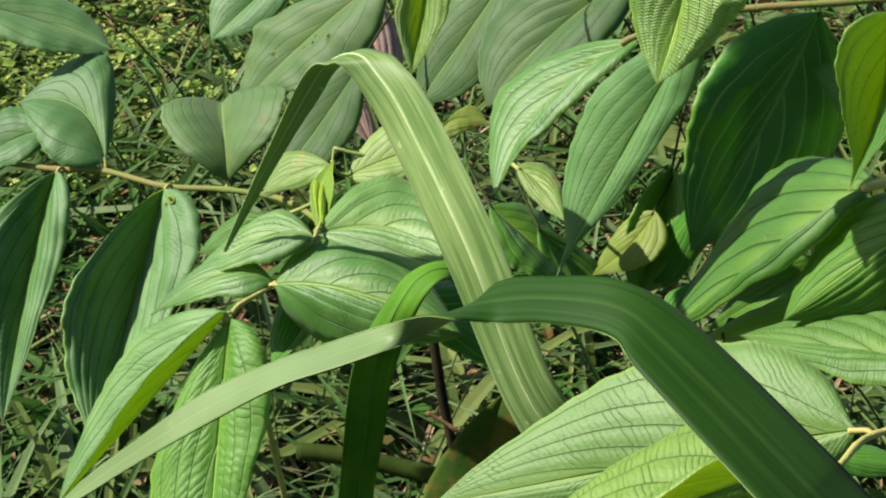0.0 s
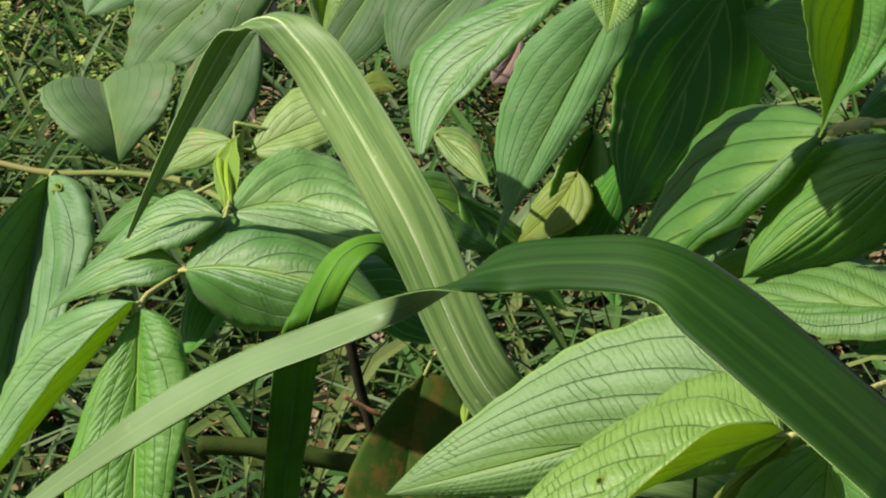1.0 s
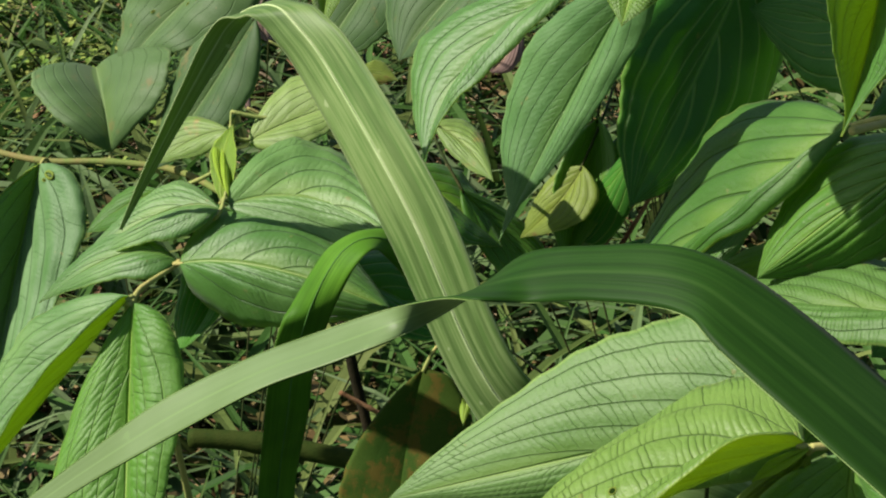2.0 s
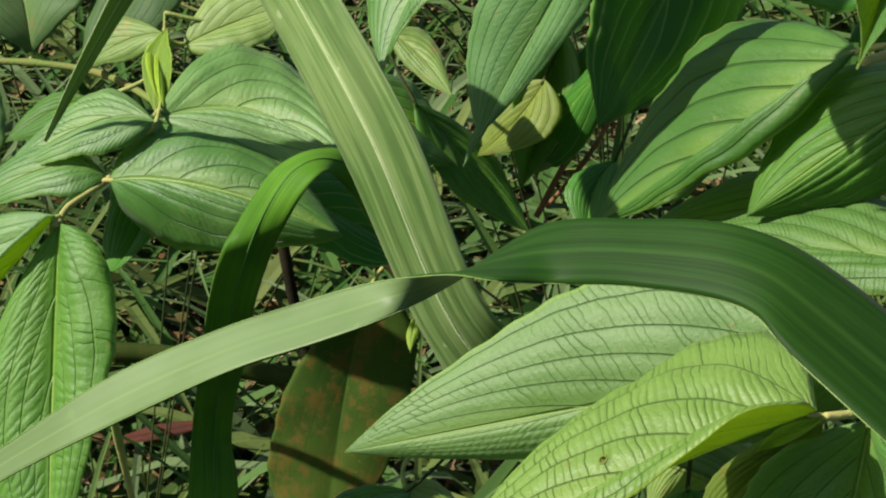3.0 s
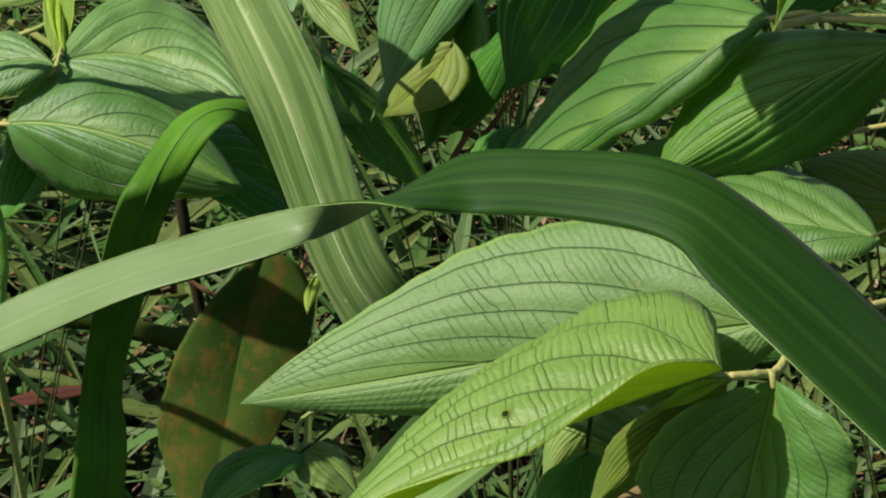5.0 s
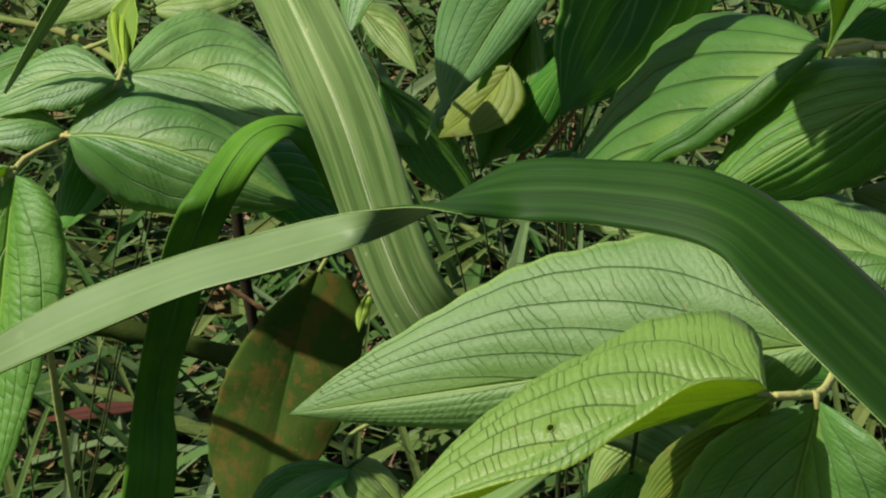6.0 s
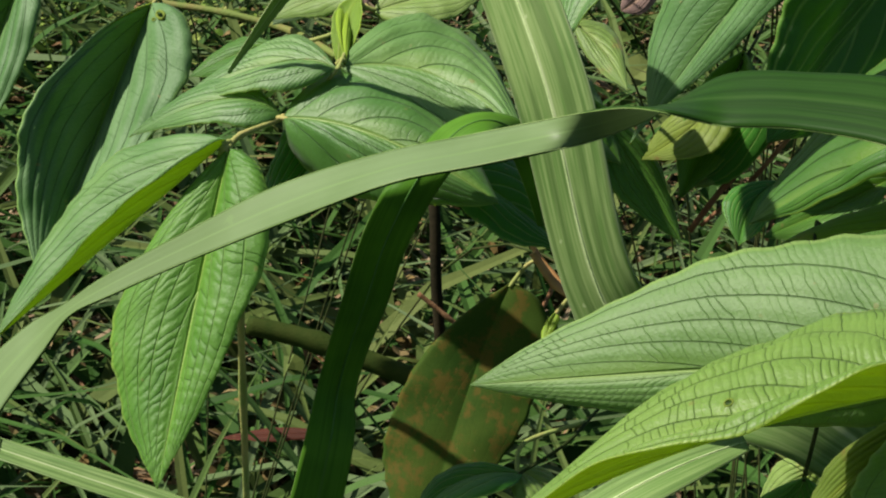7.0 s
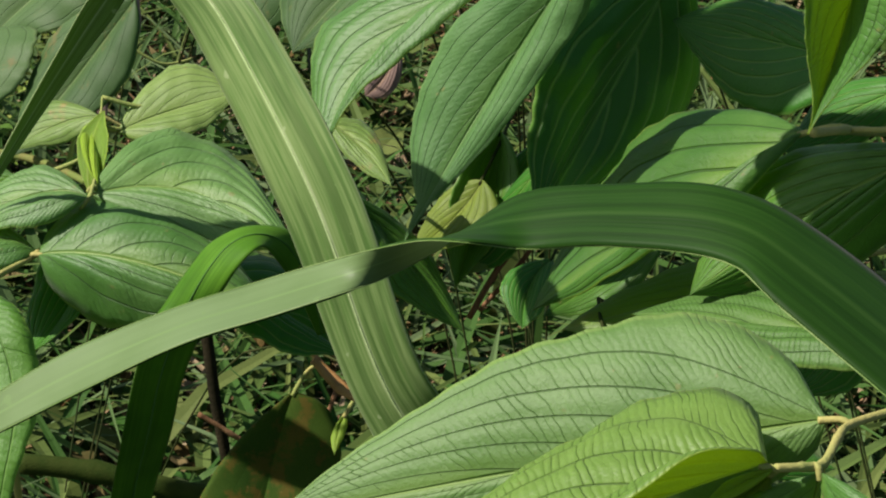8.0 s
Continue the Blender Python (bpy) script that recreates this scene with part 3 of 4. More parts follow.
stem("right", "stemdark", 0.0006, [(0.0932, 0.3781, 0.6892), (0.0956, 0.4062, 0.7110), (0.0967, 0.5152, 0.7009), (0.1983, 0.7276, 0.4304), (0.3000, 0.6200, 0.0000)])
lf = leaf("right", "rib2", (0.0371, 0.4098, 0.7081), (0.0323, 0.4108, 0.6826), (0.0256, 0.3949, 0.6640), (0.0165, 0.4187, 0.6893), (0.0527, 0.3990, 0.6903), seed=16, label="fresh green deeply ribbed leaf", flute=1.0)
stem("right", "stemdark", 0.0006, [(0.0367, 0.4099, 0.7062), (0.0408, 0.4390, 0.7278), (0.0426, 0.5486, 0.7176), (0.1713, 0.7443, 0.4388), (0.3000, 0.6200, 0.0000)])
lf = leaf("right", "soft", (0.0326, 0.4556, 0.6591), (0.0093, 0.4592, 0.6173), (-0.0162, 0.4465, 0.5733), (-0.0090, 0.4742, 0.6209), (0.0267, 0.4502, 0.6302), seed=17, label="dusty dull green leaf", drip=0.1, b=0.85, flute=0.4)
petiole(lf, "right", [(0.0317, 0.4557, 0.6574), (0.0370, 0.4706, 0.6630), (0.0339, 0.4946, 0.6515)], 0.0009)
lf = leaf("top", "rib", (0.0121, 0.4947, 0.6436), (-0.0226, 0.4975, 0.6173), (-0.0418, 0.4766, 0.5900), (-0.0387, 0.5255, 0.6198), (-0.0144, 0.4794, 0.6238), seed=18, label="ribbed green leaf", drip=0.0)
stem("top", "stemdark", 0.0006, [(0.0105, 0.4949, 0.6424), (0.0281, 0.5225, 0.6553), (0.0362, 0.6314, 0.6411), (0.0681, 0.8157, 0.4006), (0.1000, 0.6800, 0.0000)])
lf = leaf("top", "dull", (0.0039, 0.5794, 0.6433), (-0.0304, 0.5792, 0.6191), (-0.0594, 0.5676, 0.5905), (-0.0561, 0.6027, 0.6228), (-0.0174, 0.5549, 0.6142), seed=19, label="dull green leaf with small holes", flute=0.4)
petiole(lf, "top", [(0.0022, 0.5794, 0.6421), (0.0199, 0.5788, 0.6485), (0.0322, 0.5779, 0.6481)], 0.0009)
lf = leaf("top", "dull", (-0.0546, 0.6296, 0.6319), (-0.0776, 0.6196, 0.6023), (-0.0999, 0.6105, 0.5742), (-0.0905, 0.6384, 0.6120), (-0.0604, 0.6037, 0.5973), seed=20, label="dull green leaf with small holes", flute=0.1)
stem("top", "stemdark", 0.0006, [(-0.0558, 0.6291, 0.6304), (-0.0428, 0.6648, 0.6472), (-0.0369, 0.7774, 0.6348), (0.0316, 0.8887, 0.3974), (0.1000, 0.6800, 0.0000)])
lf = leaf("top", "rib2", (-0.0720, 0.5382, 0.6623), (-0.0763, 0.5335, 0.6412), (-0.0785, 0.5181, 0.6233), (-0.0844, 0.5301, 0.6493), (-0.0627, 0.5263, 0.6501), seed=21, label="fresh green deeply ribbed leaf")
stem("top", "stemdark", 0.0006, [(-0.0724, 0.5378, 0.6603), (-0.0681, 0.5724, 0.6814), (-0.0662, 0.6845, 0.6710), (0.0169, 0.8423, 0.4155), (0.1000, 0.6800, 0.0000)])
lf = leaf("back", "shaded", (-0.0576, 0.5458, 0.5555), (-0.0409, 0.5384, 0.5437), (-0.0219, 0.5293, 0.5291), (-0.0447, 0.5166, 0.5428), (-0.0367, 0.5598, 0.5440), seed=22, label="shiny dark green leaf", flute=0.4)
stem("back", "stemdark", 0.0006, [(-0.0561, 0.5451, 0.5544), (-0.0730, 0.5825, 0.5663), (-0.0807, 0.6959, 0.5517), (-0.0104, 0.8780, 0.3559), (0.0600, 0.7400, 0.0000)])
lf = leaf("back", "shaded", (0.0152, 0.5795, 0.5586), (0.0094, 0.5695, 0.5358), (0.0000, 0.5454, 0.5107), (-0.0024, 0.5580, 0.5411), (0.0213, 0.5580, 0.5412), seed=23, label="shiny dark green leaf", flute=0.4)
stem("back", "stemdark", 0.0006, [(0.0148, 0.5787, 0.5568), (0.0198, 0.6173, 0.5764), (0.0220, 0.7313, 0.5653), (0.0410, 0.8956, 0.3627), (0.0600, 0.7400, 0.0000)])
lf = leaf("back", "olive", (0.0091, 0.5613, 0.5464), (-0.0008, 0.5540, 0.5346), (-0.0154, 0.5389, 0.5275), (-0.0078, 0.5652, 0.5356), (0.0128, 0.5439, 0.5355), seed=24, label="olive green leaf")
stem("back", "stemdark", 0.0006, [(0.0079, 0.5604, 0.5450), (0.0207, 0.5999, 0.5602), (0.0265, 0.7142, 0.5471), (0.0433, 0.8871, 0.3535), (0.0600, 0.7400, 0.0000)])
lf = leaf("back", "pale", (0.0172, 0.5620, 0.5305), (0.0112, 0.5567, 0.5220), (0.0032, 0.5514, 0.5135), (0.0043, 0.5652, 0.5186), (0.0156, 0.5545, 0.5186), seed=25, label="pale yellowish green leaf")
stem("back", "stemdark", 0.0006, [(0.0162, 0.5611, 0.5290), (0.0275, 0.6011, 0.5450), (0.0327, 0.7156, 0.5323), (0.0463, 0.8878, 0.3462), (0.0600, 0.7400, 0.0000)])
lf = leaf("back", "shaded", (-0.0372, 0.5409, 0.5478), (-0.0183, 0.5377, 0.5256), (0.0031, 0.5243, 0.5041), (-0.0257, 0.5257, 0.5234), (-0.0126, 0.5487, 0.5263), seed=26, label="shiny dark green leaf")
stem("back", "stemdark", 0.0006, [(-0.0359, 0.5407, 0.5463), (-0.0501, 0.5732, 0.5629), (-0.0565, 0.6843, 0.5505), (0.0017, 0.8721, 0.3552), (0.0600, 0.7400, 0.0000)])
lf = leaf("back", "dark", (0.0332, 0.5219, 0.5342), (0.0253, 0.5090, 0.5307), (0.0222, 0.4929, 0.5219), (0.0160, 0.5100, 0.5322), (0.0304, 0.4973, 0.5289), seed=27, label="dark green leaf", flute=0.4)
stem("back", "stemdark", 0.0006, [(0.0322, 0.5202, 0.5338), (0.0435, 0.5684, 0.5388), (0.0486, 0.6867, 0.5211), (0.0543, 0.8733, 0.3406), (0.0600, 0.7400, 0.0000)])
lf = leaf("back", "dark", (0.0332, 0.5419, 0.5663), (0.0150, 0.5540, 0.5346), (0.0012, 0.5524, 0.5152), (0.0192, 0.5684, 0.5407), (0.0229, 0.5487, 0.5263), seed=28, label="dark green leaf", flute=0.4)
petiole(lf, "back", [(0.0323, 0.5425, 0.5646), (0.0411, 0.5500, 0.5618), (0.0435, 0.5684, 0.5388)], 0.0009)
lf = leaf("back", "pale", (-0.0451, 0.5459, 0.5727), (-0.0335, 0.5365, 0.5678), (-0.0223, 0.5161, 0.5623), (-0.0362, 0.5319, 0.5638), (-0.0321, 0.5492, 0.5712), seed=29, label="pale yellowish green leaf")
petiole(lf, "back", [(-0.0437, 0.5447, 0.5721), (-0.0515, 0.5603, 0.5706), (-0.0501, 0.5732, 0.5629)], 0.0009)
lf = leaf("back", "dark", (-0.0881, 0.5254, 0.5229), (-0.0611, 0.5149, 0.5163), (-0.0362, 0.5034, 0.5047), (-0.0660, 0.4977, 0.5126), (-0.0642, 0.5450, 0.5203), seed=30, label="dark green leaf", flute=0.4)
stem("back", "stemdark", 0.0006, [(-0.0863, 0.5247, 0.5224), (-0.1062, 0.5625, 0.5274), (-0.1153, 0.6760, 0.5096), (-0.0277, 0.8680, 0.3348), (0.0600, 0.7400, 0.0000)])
lf = leaf("left", "rib", (-0.1369, 0.4957, 0.5434), (-0.1006, 0.4818, 0.5475), (-0.0568, 0.4689, 0.5363), (-0.1067, 0.4773, 0.5270), (-0.1081, 0.5303, 0.5515), seed=31, label="ribbed green leaf", a=0.42, b=0.68, flute=1.0, camber=0.24, peak=0.36)
petiole(lf, "left", [(-0.1350, 0.4952, 0.5435), (-0.1386, 0.4967, 0.5430), (-0.1392, 0.4974, 0.5420)], 0.0009)
lf = leaf("left", "rib", (-0.1221, 0.5114, 0.5583), (-0.0847, 0.5114, 0.5582), (-0.0453, 0.4680, 0.5500), (-0.0715, 0.4930, 0.5492), (-0.0956, 0.5575, 0.5641), seed=32, label="ribbed green leaf")
petiole(lf, "left", [(-0.1201, 0.5114, 0.5583), (-0.1223, 0.5115, 0.5594), (-0.1212, 0.5115, 0.5610)], 0.0009)
lf = leaf("left", "rib", (-0.1212, 0.5045, 0.5608), (-0.1446, 0.5139, 0.5555), (-0.1824, 0.5173, 0.5337), (-0.1461, 0.5329, 0.5586), (-0.1440, 0.4985, 0.5511), seed=33, label="ribbed green leaf")
lf = leaf("left", "rib", (-0.1383, 0.4997, 0.5429), (-0.1613, 0.5059, 0.5426), (-0.1987, 0.5129, 0.5199), (-0.1643, 0.5236, 0.5439), (-0.1543, 0.4914, 0.5399), seed=34, label="ribbed green leaf")
lf = leaf("left", "rib", (-0.1508, 0.4756, 0.5418), (-0.1865, 0.4667, 0.5046), (-0.2269, 0.4531, 0.4640), (-0.2039, 0.4951, 0.5129), (-0.1759, 0.4603, 0.5255), seed=35, label="ribbed green leaf")
petiole(lf, "left", [(-0.1521, 0.4746, 0.5406), (-0.1500, 0.4759, 0.5412), (-0.1494, 0.4756, 0.5398)], 0.0009)
lf = leaf("left", "fold", (-0.1496, 0.4743, 0.5396), (-0.1498, 0.4417, 0.5011), (-0.1489, 0.3972, 0.4536), (-0.1773, 0.4406, 0.4881), (-0.1277, 0.4434, 0.5207), seed=36, label="drooping folded green leaf", flute=0.45, veins=FEW_VEINS)
lf = leaf("left", "young", (-0.1241, 0.5218, 0.5539), (-0.1268, 0.5371, 0.5631), (-0.1257, 0.5620, 0.5692), (-0.1322, 0.5422, 0.5622), (-0.1197, 0.5335, 0.5672), seed=37, label="young bright yellow-green leaf", flute=0.4)
petiole(lf, "left", [(-0.1244, 0.5238, 0.5537), (-0.1200, 0.5122, 0.5606), (-0.1213, 0.5125, 0.5610)], 0.0009)
lf = leaf("left", "young", (-0.1197, 0.5127, 0.5603), (-0.1275, 0.5405, 0.5641), (-0.1292, 0.5717, 0.5630), (-0.1246, 0.5405, 0.5641), (-0.1314, 0.5445, 0.5636), seed=38, label="young bright yellow-green leaf")
lf = leaf("left", "pale", (-0.1280, 0.5633, 0.5666), (-0.1442, 0.5700, 0.5604), (-0.1636, 0.5731, 0.5483), (-0.1521, 0.5867, 0.5632), (-0.1398, 0.5618, 0.5573), seed=39, label="pale yellowish green leaf", flute=0.4)
lf = leaf("left", "pale", (-0.1228, 0.5689, 0.5585), (-0.1040, 0.5731, 0.5654), (-0.0788, 0.5773, 0.5720), (-0.0993, 0.5590, 0.5597), (-0.1072, 0.5941, 0.5751), seed=40, label="pale yellowish green leaf", flute=0.4)
petiole(lf, "left", [(-0.1210, 0.5693, 0.5592), (-0.1267, 0.5674, 0.5612), (-0.1279, 0.5662, 0.5671)], 0.0009)
lf = leaf("left", "olive", (-0.0867, 0.5862, 0.5692), (-0.0777, 0.5941, 0.5751), (-0.0637, 0.5925, 0.5725), (-0.0768, 0.5868, 0.5702), (-0.0764, 0.6019, 0.5773), seed=41, label="olive green leaf")
petiole(lf, "left", [(-0.0854, 0.5874, 0.5701), (-0.1096, 0.5767, 0.5653), (-0.1292, 0.5756, 0.5692)], 0.0009)
lf = leaf("left", "shaded", (-0.1505, 0.5425, 0.5502), (-0.1657, 0.5494, 0.5443), (-0.1886, 0.5510, 0.5299), (-0.1714, 0.5602, 0.5446), (-0.1630, 0.5377, 0.5392), seed=42, label="shiny dark green leaf", flute=0.4)
petiole(lf, "left", [(-0.1522, 0.5432, 0.5495), (-0.1354, 0.5406, 0.5567), (-0.1248, 0.5432, 0.5618)], 0.0009)
lf = leaf("left", "dark", (-0.1254, 0.5329, 0.5518), (-0.1292, 0.5149, 0.5230), (-0.1399, 0.4866, 0.5118), (-0.1443, 0.5149, 0.5230), (-0.1198, 0.5100, 0.5322), seed=43, label="dark green leaf", flute=0.4)
petiole(lf, "left", [(-0.1257, 0.5318, 0.5502), (-0.1245, 0.5339, 0.5569), (-0.1236, 0.5332, 0.5608)], 0.0009)
lf = leaf("far", "deep", (-0.2238, 0.6110, 0.5343), (-0.2364, 0.5852, 0.4895), (-0.2362, 0.5157, 0.4496), (-0.2575, 0.5580, 0.5003), (-0.1976, 0.5715, 0.5185), seed=44, label="drooping dark green leaf with a paler half", holes=[(0.09, 0.4), (0.11, 0.3)])
petiole(lf, "far", [(-0.2242, 0.6101, 0.5326), (-0.2226, 0.6140, 0.5348), (-0.2215, 0.6168, 0.5329)], 0.0009)
lf = leaf("far", "deep", (-0.2906, 0.6425, 0.5303), (-0.2987, 0.6113, 0.4906), (-0.2981, 0.5525, 0.4405), (-0.3267, 0.5950, 0.4984), (-0.2766, 0.6073, 0.5079), seed=45, label="drooping dark green leaf with a paler half")
petiole(lf, "far", [(-0.2909, 0.6413, 0.5288), (-0.2898, 0.6456, 0.5305), (-0.2890, 0.6483, 0.5283)], 0.0009)
lf = leaf("far", "dull", (-0.1909, 0.6078, 0.5394), (-0.1948, 0.6223, 0.5523), (-0.2121, 0.6737, 0.5531), (-0.1637, 0.6257, 0.5758), (-0.2301, 0.6377, 0.5603), seed=46, label="dull green leaf with small holes", a=0.9, b=0.3, flute=0.1)
petiole(lf, "far", [(-0.1913, 0.6093, 0.5407), (-0.1911, 0.6065, 0.5373), (-0.1914, 0.6060, 0.5362)], 0.0009)
lf = leaf("far", "dull", (-0.1156, 0.6523, 0.6240), (-0.1567, 0.6482, 0.5938), (-0.1929, 0.6451, 0.5617), (-0.1815, 0.6738, 0.5939), (-0.1338, 0.6237, 0.5885), seed=47, label="dull green leaf with small holes", flute=0.1, wave=0.1, holes=[(0.42, 0.1), (0.44, 0.25), (0.5, 0.2), (0.36, 0.35), (0.62, -0.3)])
stem("far", "stemdark", 0.0006, [(-0.1172, 0.6521, 0.6228), (-0.0996, 0.6838, 0.6358), (-0.0916, 0.7946, 0.6218), (-0.1758, 0.9573, 0.3909), (-0.2600, 0.8000, 0.0000)])
lf = leaf("far", "dull", (-0.1205, 0.6042, 0.5980), (-0.1429, 0.5985, 0.5686), (-0.1651, 0.5824, 0.5428), (-0.1570, 0.6156, 0.5755), (-0.1268, 0.5843, 0.5662), seed=48, label="dull green leaf with small holes", flute=0.1)
stem("far", "stemdark", 0.0006, [(-0.1217, 0.6039, 0.5964), (-0.1085, 0.6372, 0.6137), (-0.1025, 0.7487, 0.6016), (-0.1813, 0.9343, 0.3808), (-0.2600, 0.8000, 0.0000)])
lf = leaf("far", "soft", (-0.1879, 0.7560, 0.6032), (-0.2114, 0.7436, 0.5833), (-0.2339, 0.7327, 0.5659), (-0.2297, 0.7557, 0.5891), (-0.1967, 0.7324, 0.5790), seed=49, label="dusty dull green leaf", flute=0.1)
stem("far", "stemdark", 0.0006, [(-0.1894, 0.7552, 0.6020), (-0.1738, 0.7935, 0.6152), (-0.1667, 0.9072, 0.6012), (-0.2134, 1.0136, 0.3806), (-0.2600, 0.8000, 0.0000)])
lf = leaf("far", "soft", (-0.2652, 0.6449, 0.5341), (-0.2882, 0.6729, 0.5518), (-0.3238, 0.6846, 0.5501), (-0.2790, 0.7005, 0.5687), (-0.2970, 0.6451, 0.5413), seed=50, label="dusty dull green leaf", flute=0.1)
petiole(lf, "far", [(-0.2663, 0.6463, 0.5350), (-0.2648, 0.6432, 0.5321), (-0.2655, 0.6424, 0.5301)], 0.0009)
lf = leaf("far", "soft", (-0.3612, 0.7099, 0.5974), (-0.3202, 0.7110, 0.5856), (-0.2767, 0.7023, 0.5717), (-0.3157, 0.6892, 0.5778), (-0.3181, 0.7322, 0.5924), seed=51, label="dusty dull green leaf", flute=0.1)
stem("far", "stemdark", 0.0006, [(-0.3593, 0.7100, 0.5969), (-0.3804, 0.7394, 0.6030), (-0.3900, 0.8492, 0.5857), (-0.3250, 0.9846, 0.3729), (-0.2600, 0.8000, 0.0000)])
lf = leaf("far", "soft", (-0.3012, 0.6700, 0.5403), (-0.3209, 0.6680, 0.5372), (-0.3476, 0.6596, 0.5237), (-0.3331, 0.6868, 0.5468), (-0.3150, 0.6511, 0.5304), seed=52, label="dusty dull green leaf", flute=0.1)
petiole(lf, "far", [(-0.3032, 0.6698, 0.5400), (-0.2991, 0.6639, 0.5358), (-0.3064, 0.6538, 0.5276)], 0.0009)
lf = leaf("far", "mott", (-0.0604, 0.5628, 0.4570), (-0.0718, 0.5442, 0.4137), (-0.0809, 0.5101, 0.3592), (-0.1011, 0.5400, 0.4002), (-0.0440, 0.5435, 0.4194), seed=53, label="old leaf mottled rust brown", a=0.5, b=0.7, flute=0.05, camber=0.06, peak=0.42)
petiole(lf, "far", [(-0.0608, 0.5620, 0.4552), (-0.0555, 0.5655, 0.4638), (-0.0500, 0.5666, 0.4672)], 0.0009)
lf = leaf("far", "dark", (-0.0389, 0.4616, 0.4378), (-0.0608, 0.4643, 0.4286), (-0.0748, 0.4482, 0.4163), (-0.0641, 0.4760, 0.4268), (-0.0545, 0.4434, 0.4358), seed=54, label="dark green leaf", flute=0.4)
stem("far", "stemdark", 0.0006, [(-0.0408, 0.4618, 0.4370), (-0.0206, 0.4893, 0.4455), (-0.0115, 0.5981, 0.4293), (-0.1357, 0.8591, 0.2947), (-0.2600, 0.8000, 0.0000)])
lf = leaf("far", "pale", (-0.0431, 0.4649, 0.4363), (-0.0313, 0.4630, 0.4333), (-0.0190, 0.4504, 0.4267), (-0.0362, 0.4504, 0.4334), (-0.0301, 0.4748, 0.4317), seed=55, label="pale yellowish green leaf")
petiole(lf, "far", [(-0.0412, 0.4646, 0.4358), (-0.0407, 0.4757, 0.4416), (-0.0206, 0.4893, 0.4455)], 0.0009)
lf = leaf("far", "dry", (-0.1769, 0.8917, 0.4807), (-0.1959, 0.9087, 0.5079), (-0.2054, 0.9456, 0.5329), (-0.1803, 0.9211, 0.5108), (-0.2115, 0.9001, 0.5112), seed=56, label="dry brown dead leaf")
petiole(lf, "far", [(-0.1779, 0.8926, 0.4821), (-0.1610, 0.8915, 0.4732), (-0.1454, 0.8987, 0.4741)], 0.0009)
lf = leaf("far", "dry", (-0.1899, 0.8712, 0.4479), (-0.2033, 0.8843, 0.4689), (-0.2130, 0.8957, 0.4870), (-0.1943, 0.8843, 0.4688), (-0.2123, 0.8844, 0.4690), seed=57, label="dry brown dead leaf")
petiole(lf, "far", [(-0.1909, 0.8721, 0.4494), (-0.1742, 0.8719, 0.4417), (-0.1585, 0.8807, 0.4447)], 0.0009)
lf = leaf("far", "dry", (-0.0312, 0.8942, 0.4848), (-0.0400, 0.8853, 0.4705), (-0.0496, 0.8798, 0.4616), (-0.0471, 0.8891, 0.4766), (-0.0331, 0.8824, 0.4658), seed=58, label="dry brown dead leaf")
stem("far", "stemdark", 0.0006, [(-0.0321, 0.8933, 0.4833), (-0.0219, 0.9336, 0.4998), (-0.0172, 1.0483, 0.4873), (-0.1386, 1.0842, 0.3237), (-0.2600, 0.8000, 0.0000)])
lf = leaf("front", "young", (0.0670, 0.2919, 0.5943), (0.0607, 0.2933, 0.5897), (0.0533, 0.2952, 0.5825), (0.0591, 0.2953, 0.5895), (0.0601, 0.2920, 0.5876), seed=59, label="young bright yellow-green leaf")
lf = leaf("far", "red", (-0.2052, 0.9250, 0.1265), (-0.2488, 0.9285, 0.1150), (-0.2900, 0.9313, 0.1025), (-0.2482, 0.9362, 0.1157), (-0.2493, 0.9215, 0.1143), seed=60, label="withered red leaf", flute=0.1)
petiole(lf, "far", [(-0.2071, 0.9252, 0.1259), (-0.2047, 0.9220, 0.1302), (-0.2096, 0.9179, 0.1343)], 0.0009)
# unseen leaf added above the view to shade the shiny leaf at right
lf = leaf("right", "rib", (0.0234, 0.3891, 0.7332), (0.0043, 0.3881, 0.7141), (-0.0141, 0.3891, 0.6957), (0.0095, 0.3771, 0.7188), (0.0077, 0.3986, 0.7178), seed=61, label="ribbed green leaf")
stem("right", "stemdark", 0.0006, [(0.0216, 0.3891, 0.7314), (0.0434, 0.4091, 0.7452), (0.1200, 0.5200, 0.7300), (0.2200, 0.6600, 0.4381), (0.3000, 0.6200, 0.0000)])
# two more added out of view, casting shade on the dark veined leaf
lf = leaf("right", "rib", (-0.0290, 0.5106, 0.7794), (-0.0639, 0.5268, 0.7714), (-0.0955, 0.5451, 0.7666), (-0.0649, 0.5455, 0.7911), (-0.0692, 0.5060, 0.7550), seed=62, label="ribbed green leaf")
stem("right", "stemdark", 0.0006, [(-0.0308, 0.5114, 0.7790), (-0.0112, 0.5324, 0.7835), (-0.0064, 0.6162, 0.7575), (0.1468, 0.7781, 0.4588), (0.3000, 0.6200, 0.0000)])
lf = leaf("right", "rib", (-0.0768, 0.5602, 0.7917), (-0.1022, 0.5518, 0.7587), (-0.1293, 0.5162, 0.7214), (-0.1329, 0.5348, 0.7705), (-0.0720, 0.5611, 0.7345), seed=63, label="ribbed green leaf")
stem("right", "stemdark", 0.0006, [(-0.0782, 0.5597, 0.7898), (-0.0668, 0.5928, 0.8045), (-0.0663, 0.6818, 0.7825), (0.1169, 0.8109, 0.4713), (0.3000, 0.6200, 0.0000)])
